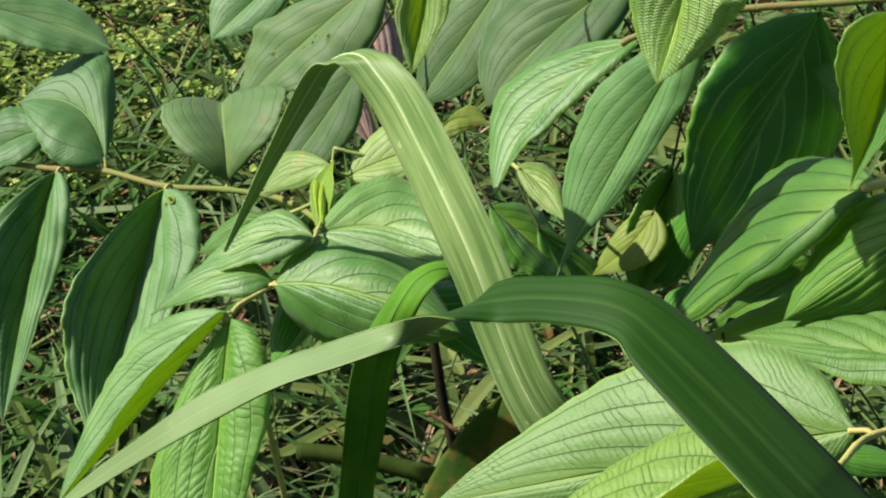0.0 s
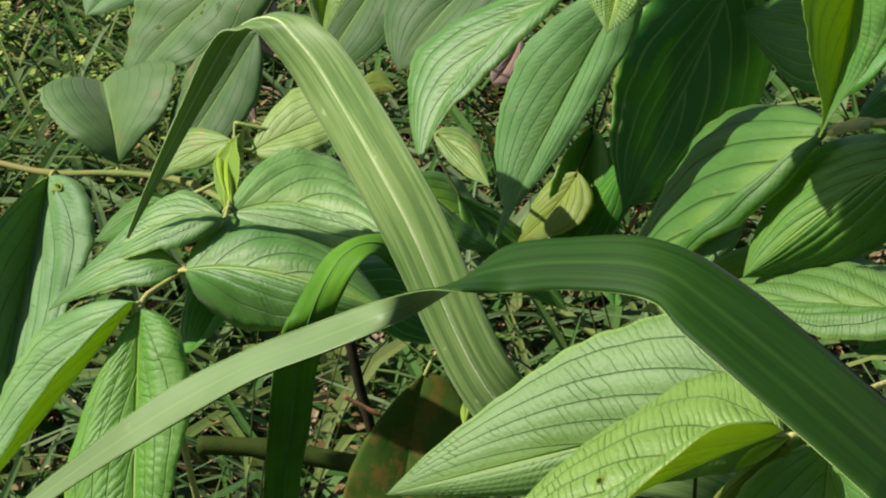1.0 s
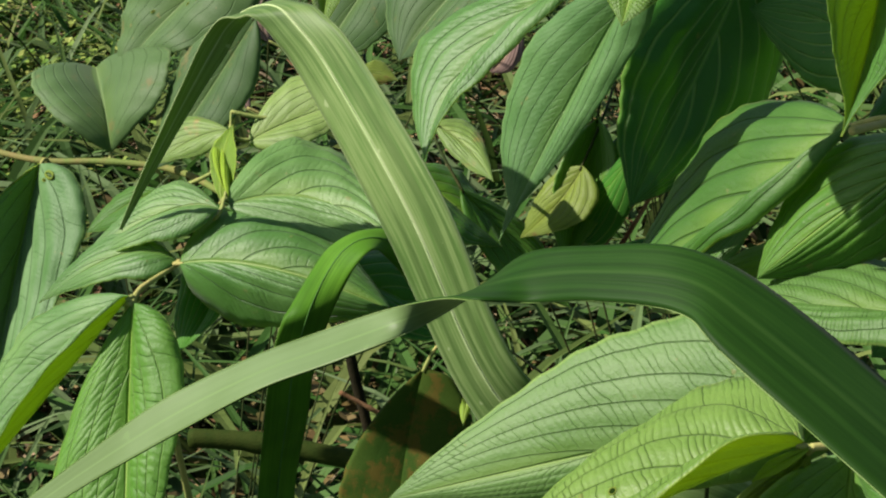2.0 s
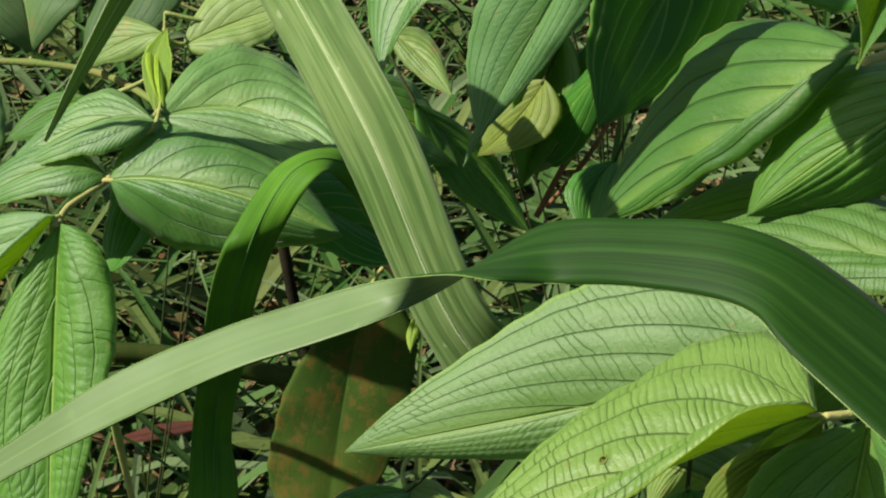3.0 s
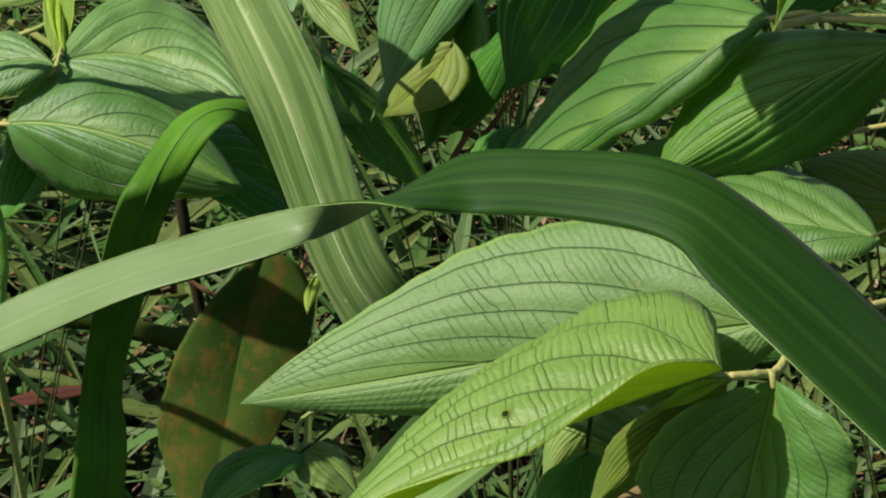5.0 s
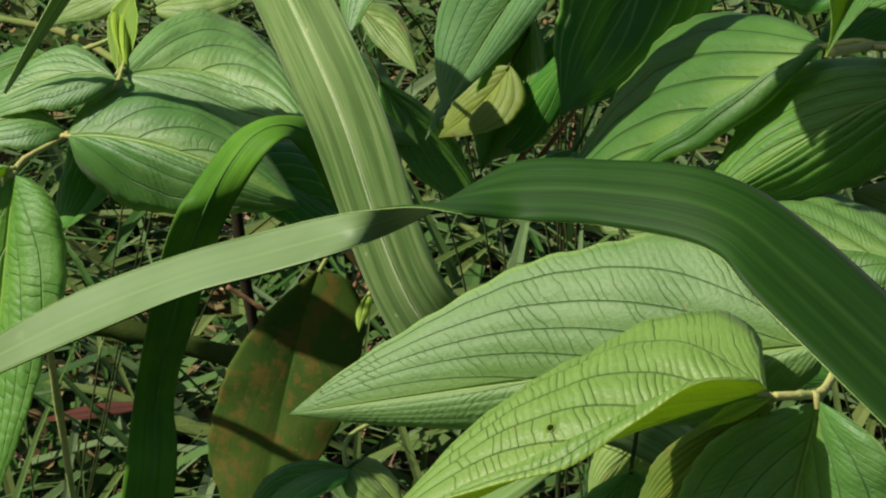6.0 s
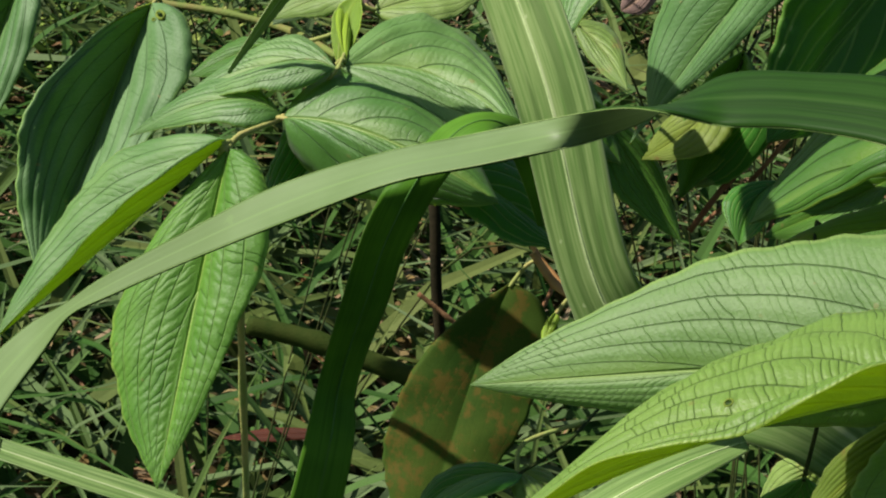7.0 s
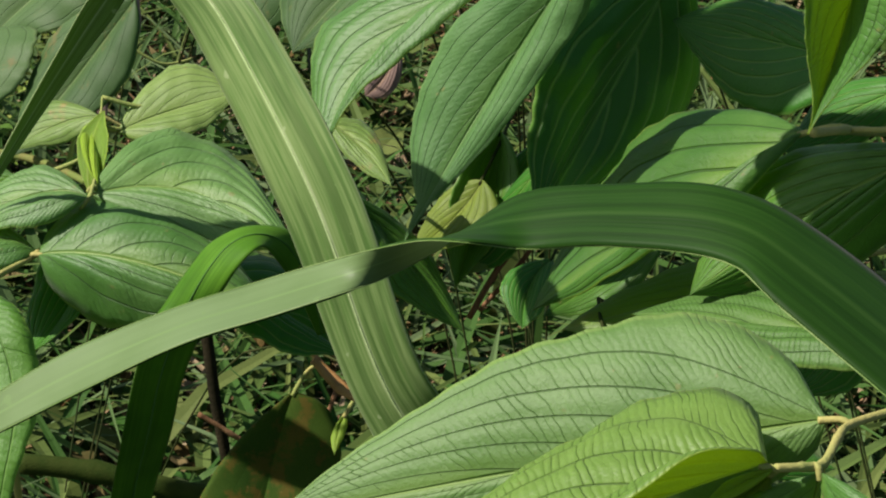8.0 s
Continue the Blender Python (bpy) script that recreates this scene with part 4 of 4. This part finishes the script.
lf = leaf("back", "shaded", (0.0790, 0.5719, 0.5634), (0.0873, 0.5611, 0.5460), (0.0981, 0.5400, 0.5293), (0.0783, 0.5672, 0.5388), (0.0974, 0.5612, 0.5463), seed=64, label="shiny dark green leaf", flute=0.4)
petiole(lf, "back", [(0.0798, 0.5709, 0.5618), (0.0616, 0.5753, 0.5603), (0.0436, 0.5697, 0.5386)], 0.0009)
lf = leaf("back", "shaded", (0.0753, 0.5512, 0.5302), (0.0581, 0.5526, 0.5155), (0.0313, 0.5355, 0.5051), (0.0521, 0.5602, 0.5209), (0.0594, 0.5391, 0.5109), seed=65, label="shiny dark green leaf", flute=0.4)
petiole(lf, "back", [(0.0738, 0.5513, 0.5289), (0.0682, 0.5576, 0.5384), (0.0435, 0.5684, 0.5388)], 0.0009)
lf = leaf("back", "dark", (0.1391, 0.4719, 0.5562), (0.1235, 0.4695, 0.5353), (0.1057, 0.4589, 0.5184), (0.1147, 0.4802, 0.5356), (0.1284, 0.4550, 0.5292), seed=66, label="dark green leaf", flute=0.4)
stem("back", "stemdark", 0.0006, [(0.1380, 0.4718, 0.5546), (0.1510, 0.5038, 0.5722), (0.1570, 0.6148, 0.5602), (0.1085, 0.8374, 0.3601), (0.0600, 0.7400, 0.0000)])
lf = leaf("back", "dark", (0.1576, 0.5557, 0.5884), (0.1361, 0.5587, 0.5763), (0.1143, 0.5510, 0.5639), (0.1362, 0.5728, 0.5818), (0.1380, 0.5524, 0.5661), seed=67, label="dark green leaf", flute=0.4)
petiole(lf, "back", [(0.1558, 0.5559, 0.5874), (0.1598, 0.5543, 0.5819), (0.1537, 0.5536, 0.5668)], 0.0009)
lf = leaf("back", "dark", (0.0286, 0.5776, 0.5555), (0.0248, 0.5687, 0.5412), (0.0170, 0.5576, 0.5234), (0.0145, 0.5685, 0.5410), (0.0351, 0.5688, 0.5414), seed=68, label="dark green leaf", flute=0.4)
petiole(lf, "back", [(0.0281, 0.5766, 0.5538), (0.0357, 0.5787, 0.5523), (0.0437, 0.5743, 0.5379)], 0.0009)
lf = leaf("far", "young", (-0.0397, 0.5493, 0.4558), (-0.0420, 0.5459, 0.4504), (-0.0432, 0.5378, 0.4442), (-0.0445, 0.5453, 0.4494), (-0.0395, 0.5454, 0.4495), seed=69, label="young bright yellow-green leaf")
petiole(lf, "far", [(-0.0404, 0.5483, 0.4542), (-0.0368, 0.5528, 0.4588), (-0.0341, 0.5558, 0.4595)], 0.0009)
stem("left", "stem", 0.0012, [(-0.1496, 0.4743, 0.5396), (-0.1484, 0.4833, 0.5405), (-0.1380, 0.4992, 0.5422), (-0.1290, 0.5101, 0.5493), (-0.1205, 0.5046, 0.5610), (-0.1242, 0.5384, 0.5607), (-0.1292, 0.5756, 0.5692)], (1, 2, 3, 4, 5,), taper=0.35)
stem("left", "stem", 0.0016, [(-0.1496, 0.4743, 0.5396), (-0.1539, 0.4821, 0.5318), (-0.1620, 0.5286, 0.4771), (-0.1713, 0.5727, 0.3778), (-0.1765, 0.6062, 0.2616)], (1, 2, 3,))
stem("far", "stemred", 0.0014, [(-0.3687, 0.6674, 0.5293), (-0.3294, 0.6616, 0.5269), (-0.2938, 0.6495, 0.5280), (-0.2655, 0.6424, 0.5301), (-0.2260, 0.6184, 0.5325), (-0.1910, 0.6059, 0.5362), (-0.1581, 0.5884, 0.5387), (-0.1245, 0.5330, 0.5521)], (1, 2, 3, 4, 5, 6,))
stem("front", "stem", 0.0010, [(0.0670, 0.2919, 0.5943), (0.0731, 0.2937, 0.5937), (0.0783, 0.2972, 0.5925), (0.0834, 0.3079, 0.5926), (0.0887, 0.3188, 0.5897), (0.1007, 0.3269, 0.5890), (0.1170, 0.3350, 0.5884)], (1, 2, 3, 4, 5,))
stem("front", "stem", 0.0007, [(0.0783, 0.2972, 0.5925), (0.0781, 0.2972, 0.5891), (0.0783, 0.2967, 0.5849)], (1,))
stem("right", "stem", 0.0012, [(0.0867, 0.3833, 0.6351), (0.0985, 0.4009, 0.6294), (0.1058, 0.4128, 0.6247), (0.1373, 0.4297, 0.6177)], (1, 2,))
stem("right", "stemred", 0.0013, [(0.0050, 0.4941, 0.6426), (0.0132, 0.4942, 0.6462), (0.0431, 0.4947, 0.6538), (0.0798, 0.4924, 0.6569), (0.1211, 0.4935, 0.6587)], (1, 2, 3,))
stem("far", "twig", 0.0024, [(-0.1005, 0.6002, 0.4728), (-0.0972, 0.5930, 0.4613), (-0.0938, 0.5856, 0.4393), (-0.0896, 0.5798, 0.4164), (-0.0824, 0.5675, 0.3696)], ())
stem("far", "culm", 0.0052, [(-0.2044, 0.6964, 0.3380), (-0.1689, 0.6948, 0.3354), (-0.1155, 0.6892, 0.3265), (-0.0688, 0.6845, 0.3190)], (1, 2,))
stem("far", "twigred", 0.0016, [(-0.0506, 0.5374, 0.4844), (-0.0410, 0.5351, 0.4739), (-0.0318, 0.5298, 0.4722)], (1,))
stem("far", "twigbrown", 0.0011, [(0.0363, 0.4327, 0.4935), (0.0461, 0.4289, 0.4873), (0.0538, 0.4263, 0.4832)], (1,))
stem("far", "twigbrown", 0.0010, [(0.0613, 0.4372, 0.5006), (0.0522, 0.4322, 0.4927), (0.0429, 0.4277, 0.4854)], (1,))
stem("far", "twigbrown", 0.0012, [(0.0394, 0.5689, 0.5416), (0.0184, 0.5550, 0.5194), (0.0052, 0.5429, 0.4999)], (1,))
stem("far", "twigbrown", 0.0009, [(0.0370, 0.5743, 0.5299), (0.0234, 0.5631, 0.5119), (0.0090, 0.5541, 0.4974)], (1,))
stem("far", "twigbrown", 0.0008, [(0.0284, 0.4358, 0.4985), (0.0405, 0.4343, 0.4891), (0.0514, 0.4284, 0.4866)], (1,))
stem("far", "twigbrown", 0.0010, [(-0.0983, 0.5700, 0.4415), (-0.0860, 0.5693, 0.4335), (-0.0785, 0.5694, 0.4269), (-0.0707, 0.5646, 0.4124)], (1, 2,))
stem("far", "twigbrown", 0.0009, [(-0.0447, 0.5786, 0.4551), (-0.0456, 0.5711, 0.4500), (-0.0489, 0.5661, 0.4420)], (1,))
stem("far", "twigred", 0.0011, [(-0.0566, 0.5721, 0.4720), (-0.0452, 0.5628, 0.4639), (-0.0341, 0.5558, 0.4595)], (1,))

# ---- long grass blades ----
# the under face, seen right of the bend, carries shade in its colour
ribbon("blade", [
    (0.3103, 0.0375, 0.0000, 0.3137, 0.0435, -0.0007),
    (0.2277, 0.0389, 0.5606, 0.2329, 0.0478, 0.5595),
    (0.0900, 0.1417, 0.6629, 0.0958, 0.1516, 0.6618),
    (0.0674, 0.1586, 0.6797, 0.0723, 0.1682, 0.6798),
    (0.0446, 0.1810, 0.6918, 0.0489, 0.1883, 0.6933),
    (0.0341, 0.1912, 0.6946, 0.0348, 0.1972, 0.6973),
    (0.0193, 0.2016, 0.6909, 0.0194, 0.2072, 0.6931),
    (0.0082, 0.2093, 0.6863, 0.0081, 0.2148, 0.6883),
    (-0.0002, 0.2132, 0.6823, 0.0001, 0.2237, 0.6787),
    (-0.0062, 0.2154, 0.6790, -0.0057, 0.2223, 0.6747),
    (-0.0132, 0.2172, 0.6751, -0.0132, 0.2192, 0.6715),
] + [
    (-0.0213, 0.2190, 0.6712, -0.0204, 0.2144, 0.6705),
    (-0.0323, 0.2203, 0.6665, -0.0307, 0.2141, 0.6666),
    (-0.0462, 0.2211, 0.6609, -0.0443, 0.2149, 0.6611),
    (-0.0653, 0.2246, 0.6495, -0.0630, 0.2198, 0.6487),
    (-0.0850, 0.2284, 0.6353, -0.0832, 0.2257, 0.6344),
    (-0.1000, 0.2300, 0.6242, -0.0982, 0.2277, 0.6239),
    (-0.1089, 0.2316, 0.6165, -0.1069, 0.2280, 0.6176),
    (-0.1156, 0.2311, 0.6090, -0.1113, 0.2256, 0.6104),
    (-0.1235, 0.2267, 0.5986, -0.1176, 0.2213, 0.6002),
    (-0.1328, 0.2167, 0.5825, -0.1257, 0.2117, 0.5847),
], "long smooth green grass blade arching over", "blade_shade", keel=0.035, ribbed=False)
ribbon("blade2", [
    (0.2300, 0.4700, 0.0000, 0.2360, 0.4680, 0.0060),
    (0.1900, 0.4500, 0.3400, 0.1980, 0.4470, 0.3480),
    (0.0665, 0.3834, 0.5156, 0.0733, 0.3897, 0.5259),
    (0.0104, 0.3899, 0.5263, 0.0213, 0.3952, 0.5350),
    (-0.0165, 0.3898, 0.5525, -0.0072, 0.3842, 0.5608),
    (-0.0381, 0.4052, 0.6038, -0.0280, 0.3994, 0.6112),
    (-0.0630, 0.4367, 0.6384, -0.0533, 0.4320, 0.6443),
    (-0.0740, 0.4485, 0.6492, -0.0651, 0.4465, 0.6530),
    (-0.0808, 0.4554, 0.6526, -0.0722, 0.4561, 0.6540),
    (-0.0909, 0.4672, 0.6489, -0.0864, 0.4730, 0.6494),
    (-0.1020, 0.4796, 0.6399, -0.0992, 0.4823, 0.6372),
    (-0.1095, 0.4846, 0.6303, -0.1060, 0.4863, 0.6274),
    (-0.1197, 0.4899, 0.6155, -0.1169, 0.4917, 0.6132),
    (-0.1325, 0.4970, 0.5962, -0.1305, 0.4988, 0.5943),
    (-0.1457, 0.5033, 0.5756, -0.1442, 0.5043, 0.5745),
    (-0.1605, 0.5088, 0.5516, -0.1600, 0.5088, 0.5513),
], "wide pale striped grass blade bent over sharply")
# lower rows tilt away from the sun, so shade is built into the shape
ribbon("blade3", [
    (-0.1571, 0.4306, 0.0000, -0.1519, 0.4371, 0.0000),
    (-0.1398, 0.4052, 0.2179, -0.1321, 0.4117, 0.2179),
    (-0.1110, 0.4546, 0.4096, -0.1024, 0.4611, 0.4096),
    (-0.1093, 0.4792, 0.4518, -0.1034, 0.4834, 0.4486),
    (-0.0987, 0.4692, 0.4944, -0.0920, 0.4734, 0.4910),
    (-0.0935, 0.4637, 0.5158, -0.0868, 0.4680, 0.5126),
    (-0.0868, 0.4606, 0.5352, -0.0790, 0.4628, 0.5342),
    (-0.0822, 0.4597, 0.5450, -0.0731, 0.4564, 0.5483),
    (-0.0758, 0.4608, 0.5559, -0.0670, 0.4545, 0.5600),
    (-0.0693, 0.4633, 0.5633, -0.0621, 0.4567, 0.5652),
    (-0.0620, 0.4672, 0.5651, -0.0588, 0.4612, 0.5645),
    (-0.0545, 0.4721, 0.5607, -0.0566, 0.4663, 0.5592),
    (-0.0488, 0.4756, 0.5505, -0.0528, 0.4723, 0.5493),
    (-0.0454, 0.4786, 0.5377, -0.0488, 0.4770, 0.5372),
    (-0.0429, 0.4804, 0.5248, -0.0444, 0.4801, 0.5244),
], "upright grass blade folded over near its top, darkened to look shaded")
ribbon("blade2", [
    (-0.5550, 0.5890, 0.0000, -0.5556, 0.5911, 0.0013),
    (-0.4397, 0.5122, 0.4036, -0.4406, 0.5153, 0.4055),
    (-0.2474, 0.4586, 0.4161, -0.2484, 0.4621, 0.4181),
    (-0.2274, 0.4531, 0.4173, -0.2286, 0.4580, 0.4184),
    (-0.1921, 0.4447, 0.4176, -0.1923, 0.4498, 0.4188),
    (-0.1584, 0.4379, 0.4169, -0.1576, 0.4428, 0.4179),
    (-0.1193, 0.4298, 0.4140, -0.1186, 0.4343, 0.4145),
    (-0.0770, 0.4200, 0.4052, -0.0767, 0.4221, 0.4051),
], "pale grass blade lying low")
ribbon("blade2", [
    (-0.2624, 0.2869, 0.0000, -0.2597, 0.2825, 0.0012),
    (-0.1785, 0.2599, 0.3657, -0.1745, 0.2534, 0.3676),
    (-0.0386, 0.3059, 0.5011, -0.0341, 0.2987, 0.5031),
    (-0.0232, 0.3109, 0.5160, -0.0190, 0.3035, 0.5176),
    (-0.0106, 0.3173, 0.5261, -0.0069, 0.3095, 0.5273),
    (0.0021, 0.3229, 0.5351, 0.0057, 0.3151, 0.5361),
    (0.0152, 0.3306, 0.5406, 0.0177, 0.3244, 0.5409),
    (0.0275, 0.3401, 0.5423, 0.0284, 0.3362, 0.5429),
], "narrow ribbed yellow-green grass blade")


# ---- low weeds and grass on the ground ----
def scatter_weeds(name, count, x0, x1, y0, y1, size, height, mat, label, seed, clear=False, patch=None):
    r = np.random.RandomState(seed)
    px, py = r.uniform(x0, x1, count), r.uniform(y0, y1, count)
    if patch:
        out = np.hypot((px - patch[0]) / patch[2], (py - patch[1]) / patch[3])
        ragged = np.array([0.35 * noise.noise(Vector((float(a) * 2.5, float(b) * 2.5, 7.0))) for a, b in zip(px, py)])
        keep = r.uniform(0, 1, count) < np.clip((1.25 + ragged - out) / 0.5, 0, 1)
        px, py = px[keep], py[keep]
        count = len(px)
    if clear:
        keep = (np.abs(px - 0.1) > 1.0) | (py < 0.3) | (py > 1.8)
        px, py = px[keep], py[keep]
        count = len(px)
    hump = np.array([noise.noise(Vector((float(a) * 5, float(b) * 5, 3.0))) for a, b in zip(px, py)])
    pz = 0.005 + height * r.uniform(0, 1, count) ** 0.8 * np.clip(0.6 + 0.9 * hump, 0.15, 1.4)
    turn, tilt = r.uniform(0, 6.283, count), r.uniform(-0.2, 0.9, count)
    ln = size * r.uniform(0.6, 1.35, count)
    wd = ln * r.uniform(0.26, 0.42, count)
    way = np.stack([np.cos(turn) * np.cos(tilt), np.sin(turn) * np.cos(tilt), np.sin(tilt)], 1)
    side = np.stack([-np.sin(turn), np.cos(turn), r.uniform(-0.4, 0.4, count)], 1)
    up = np.cross(way, side)
    base = np.stack([px, py, pz], 1)
    f = lambda a, b, c: base + way * (ln * a)[:, None] + side * (wd * b)[:, None] + up * (ln * c)[:, None]
    verts = np.stack([f(0, 0, 0), f(0.25, 0.9, 0.08), f(0.62, 0.95, 0.1), f(1, 0, -0.08), f(0.62, -0.95, 0.1), f(0.25, -0.9, 0.08), f(0.5, 0, 0.0)], 1).reshape(-1, 3)
    k = np.arange(count)[:, None] * 7
    tri = np.concatenate([k + [i, 6, (i + 1) % 6][::-1] for i in range(6)])
    return tagged(link_mesh(name, verts, tri.tolist(), [mat], smooth=False), label, "weeds", kind="stuff")


def scatter_grass(name, count, x0, x1, y0, y1, length, width, mat, label, seed, clear=False):
    r = np.random.RandomState(seed)
    base = np.stack([r.uniform(x0, x1, count), r.uniform(y0, y1, count), np.zeros(count)], 1)
    if clear:
        base = base[(np.abs(base[:, 0]) > 1.0) | (base[:, 1] < 0.5) | (base[:, 1] > 1.8)]
        count = len(base)
    turn = r.uniform(0, 6.283, count)
    out = np.stack([np.cos(turn), np.sin(turn), np.zeros(count)], 1)
    side = np.stack([-np.sin(turn), np.cos(turn), r.uniform(-0.5, 0.5, count)], 1)
    ln = length * r.uniform(0.45, 1.3, count)
    lean = r.uniform(0.45, 1.5, count)
    w = width * r.uniform(0.5, 1.4, count)
    swing = r.uniform(-0.35, 0.35, count)
    keel = r.uniform(0.15, 0.5, count)
    rows = []
    for s in (0, 0.25, 0.5, 0.75, 1.0):
        p = base + out * (ln * lean * s ** 1.6)[:, None] + np.array([0, 0, 1.0]) * (ln * (s - 0.55 * lean * s * s))[:, None]
        p = p + side * (swing * ln * s * s)[:, None]
        h = w * (1 - s ** 2.2) * 0.5 + 0.0002
        rows += [p - side * h[:, None], p - np.array([0, 0, 1.0]) * (keel * h)[:, None], p + side * h[:, None]]
    verts = np.stack(rows, 1).reshape(-1, 3)
    k = np.arange(count)[:, None] * 15
    quads = np.concatenate([k + [3 * i + c, 3 * i + c + 1, 3 * i + c + 4, 3 * i + c + 3] for i in range(4) for c in range(2)])
    return tagged(link_mesh(name, verts, quads.tolist(), [mat], smooth=False), label, "grass", kind="stuff")


WEED = stuff_material("weed_leaves", [(0.11, 0.22, 0.03), (0.24, 0.36, 0.06), (0.40, 0.46, 0.12), (0.06, 0.15, 0.02), (0.18, 0.30, 0.05)])
GRASS = stuff_material("grass_blades", [(0.028, 0.088, 0.012), (0.06, 0.135, 0.026), (0.14, 0.20, 0.085), (0.020, 0.066, 0.008), (0.15, 0.19, 0.05), (0.045, 0.105, 0.02)])
STRAW = stuff_material("dry_straw", [(0.30, 0.20, 0.10), (0.22, 0.12, 0.06), (0.38, 0.30, 0.18), (0.14, 0.07, 0.04)], 0.75, 0.1)
scatter_weeds("ground_weeds", 78000, -2.6, -0.2, 0.9, 3.1, 0.0145, 0.12, WEED, "low yellow-green weeds with small leaves covering the ground", 3, False, (-1.4, 1.85, 0.76, 0.9))
scatter_grass("grass", 1900, -1.0, 1.0, 0.55, 1.75, 0.22, 0.007, GRASS, "tangled thin green grass blades growing from the ground", 5)
scatter_grass("broad_grass", 1500, -1.0, 1.0, 0.62, 1.75, 0.24, 0.0135, GRASS, "broad dark green grass blades growing low from the ground", 6)
scatter_grass("back_grass", 3600, -0.8, 1.1, 1.7, 3.4, 0.2, 0.009, GRASS, "tangled green grass standing behind the shrubs", 7)
scatter_grass("dry_grass", 7500, -1.0, 1.0, 0.6, 3.0, 0.09, 0.006, STRAW, "dry brown and straw-coloured grass litter among green blades", 8)
LITTER = stuff_material("dead_leaves", [(0.12, 0.075, 0.025), (0.18, 0.125, 0.05), (0.06, 0.045, 0.014), (0.25, 0.19, 0.085), (0.09, 0.04, 0.014)], 0.85, 0.05)
scatter_weeds("leaf_litter", 8000, -0.9, 0.9, 0.75, 3.0, 0.02, 0.07, LITTER, "dry brown and tan fallen leaf scraps lying among grass", 12)
scatter_weeds("sparse_weeds", 42000, -6.0, 6.0, -3.0, 8.0, 0.045, 0.10, GRASS, "scattered low green weeds over the open ground", 9, True)
scatter_grass("far_grass", 9000, -6.0, 6.0, -3.0, 8.0, 0.2, 0.014, GRASS, "scattered tufts of green grass over the open ground", 10, True)
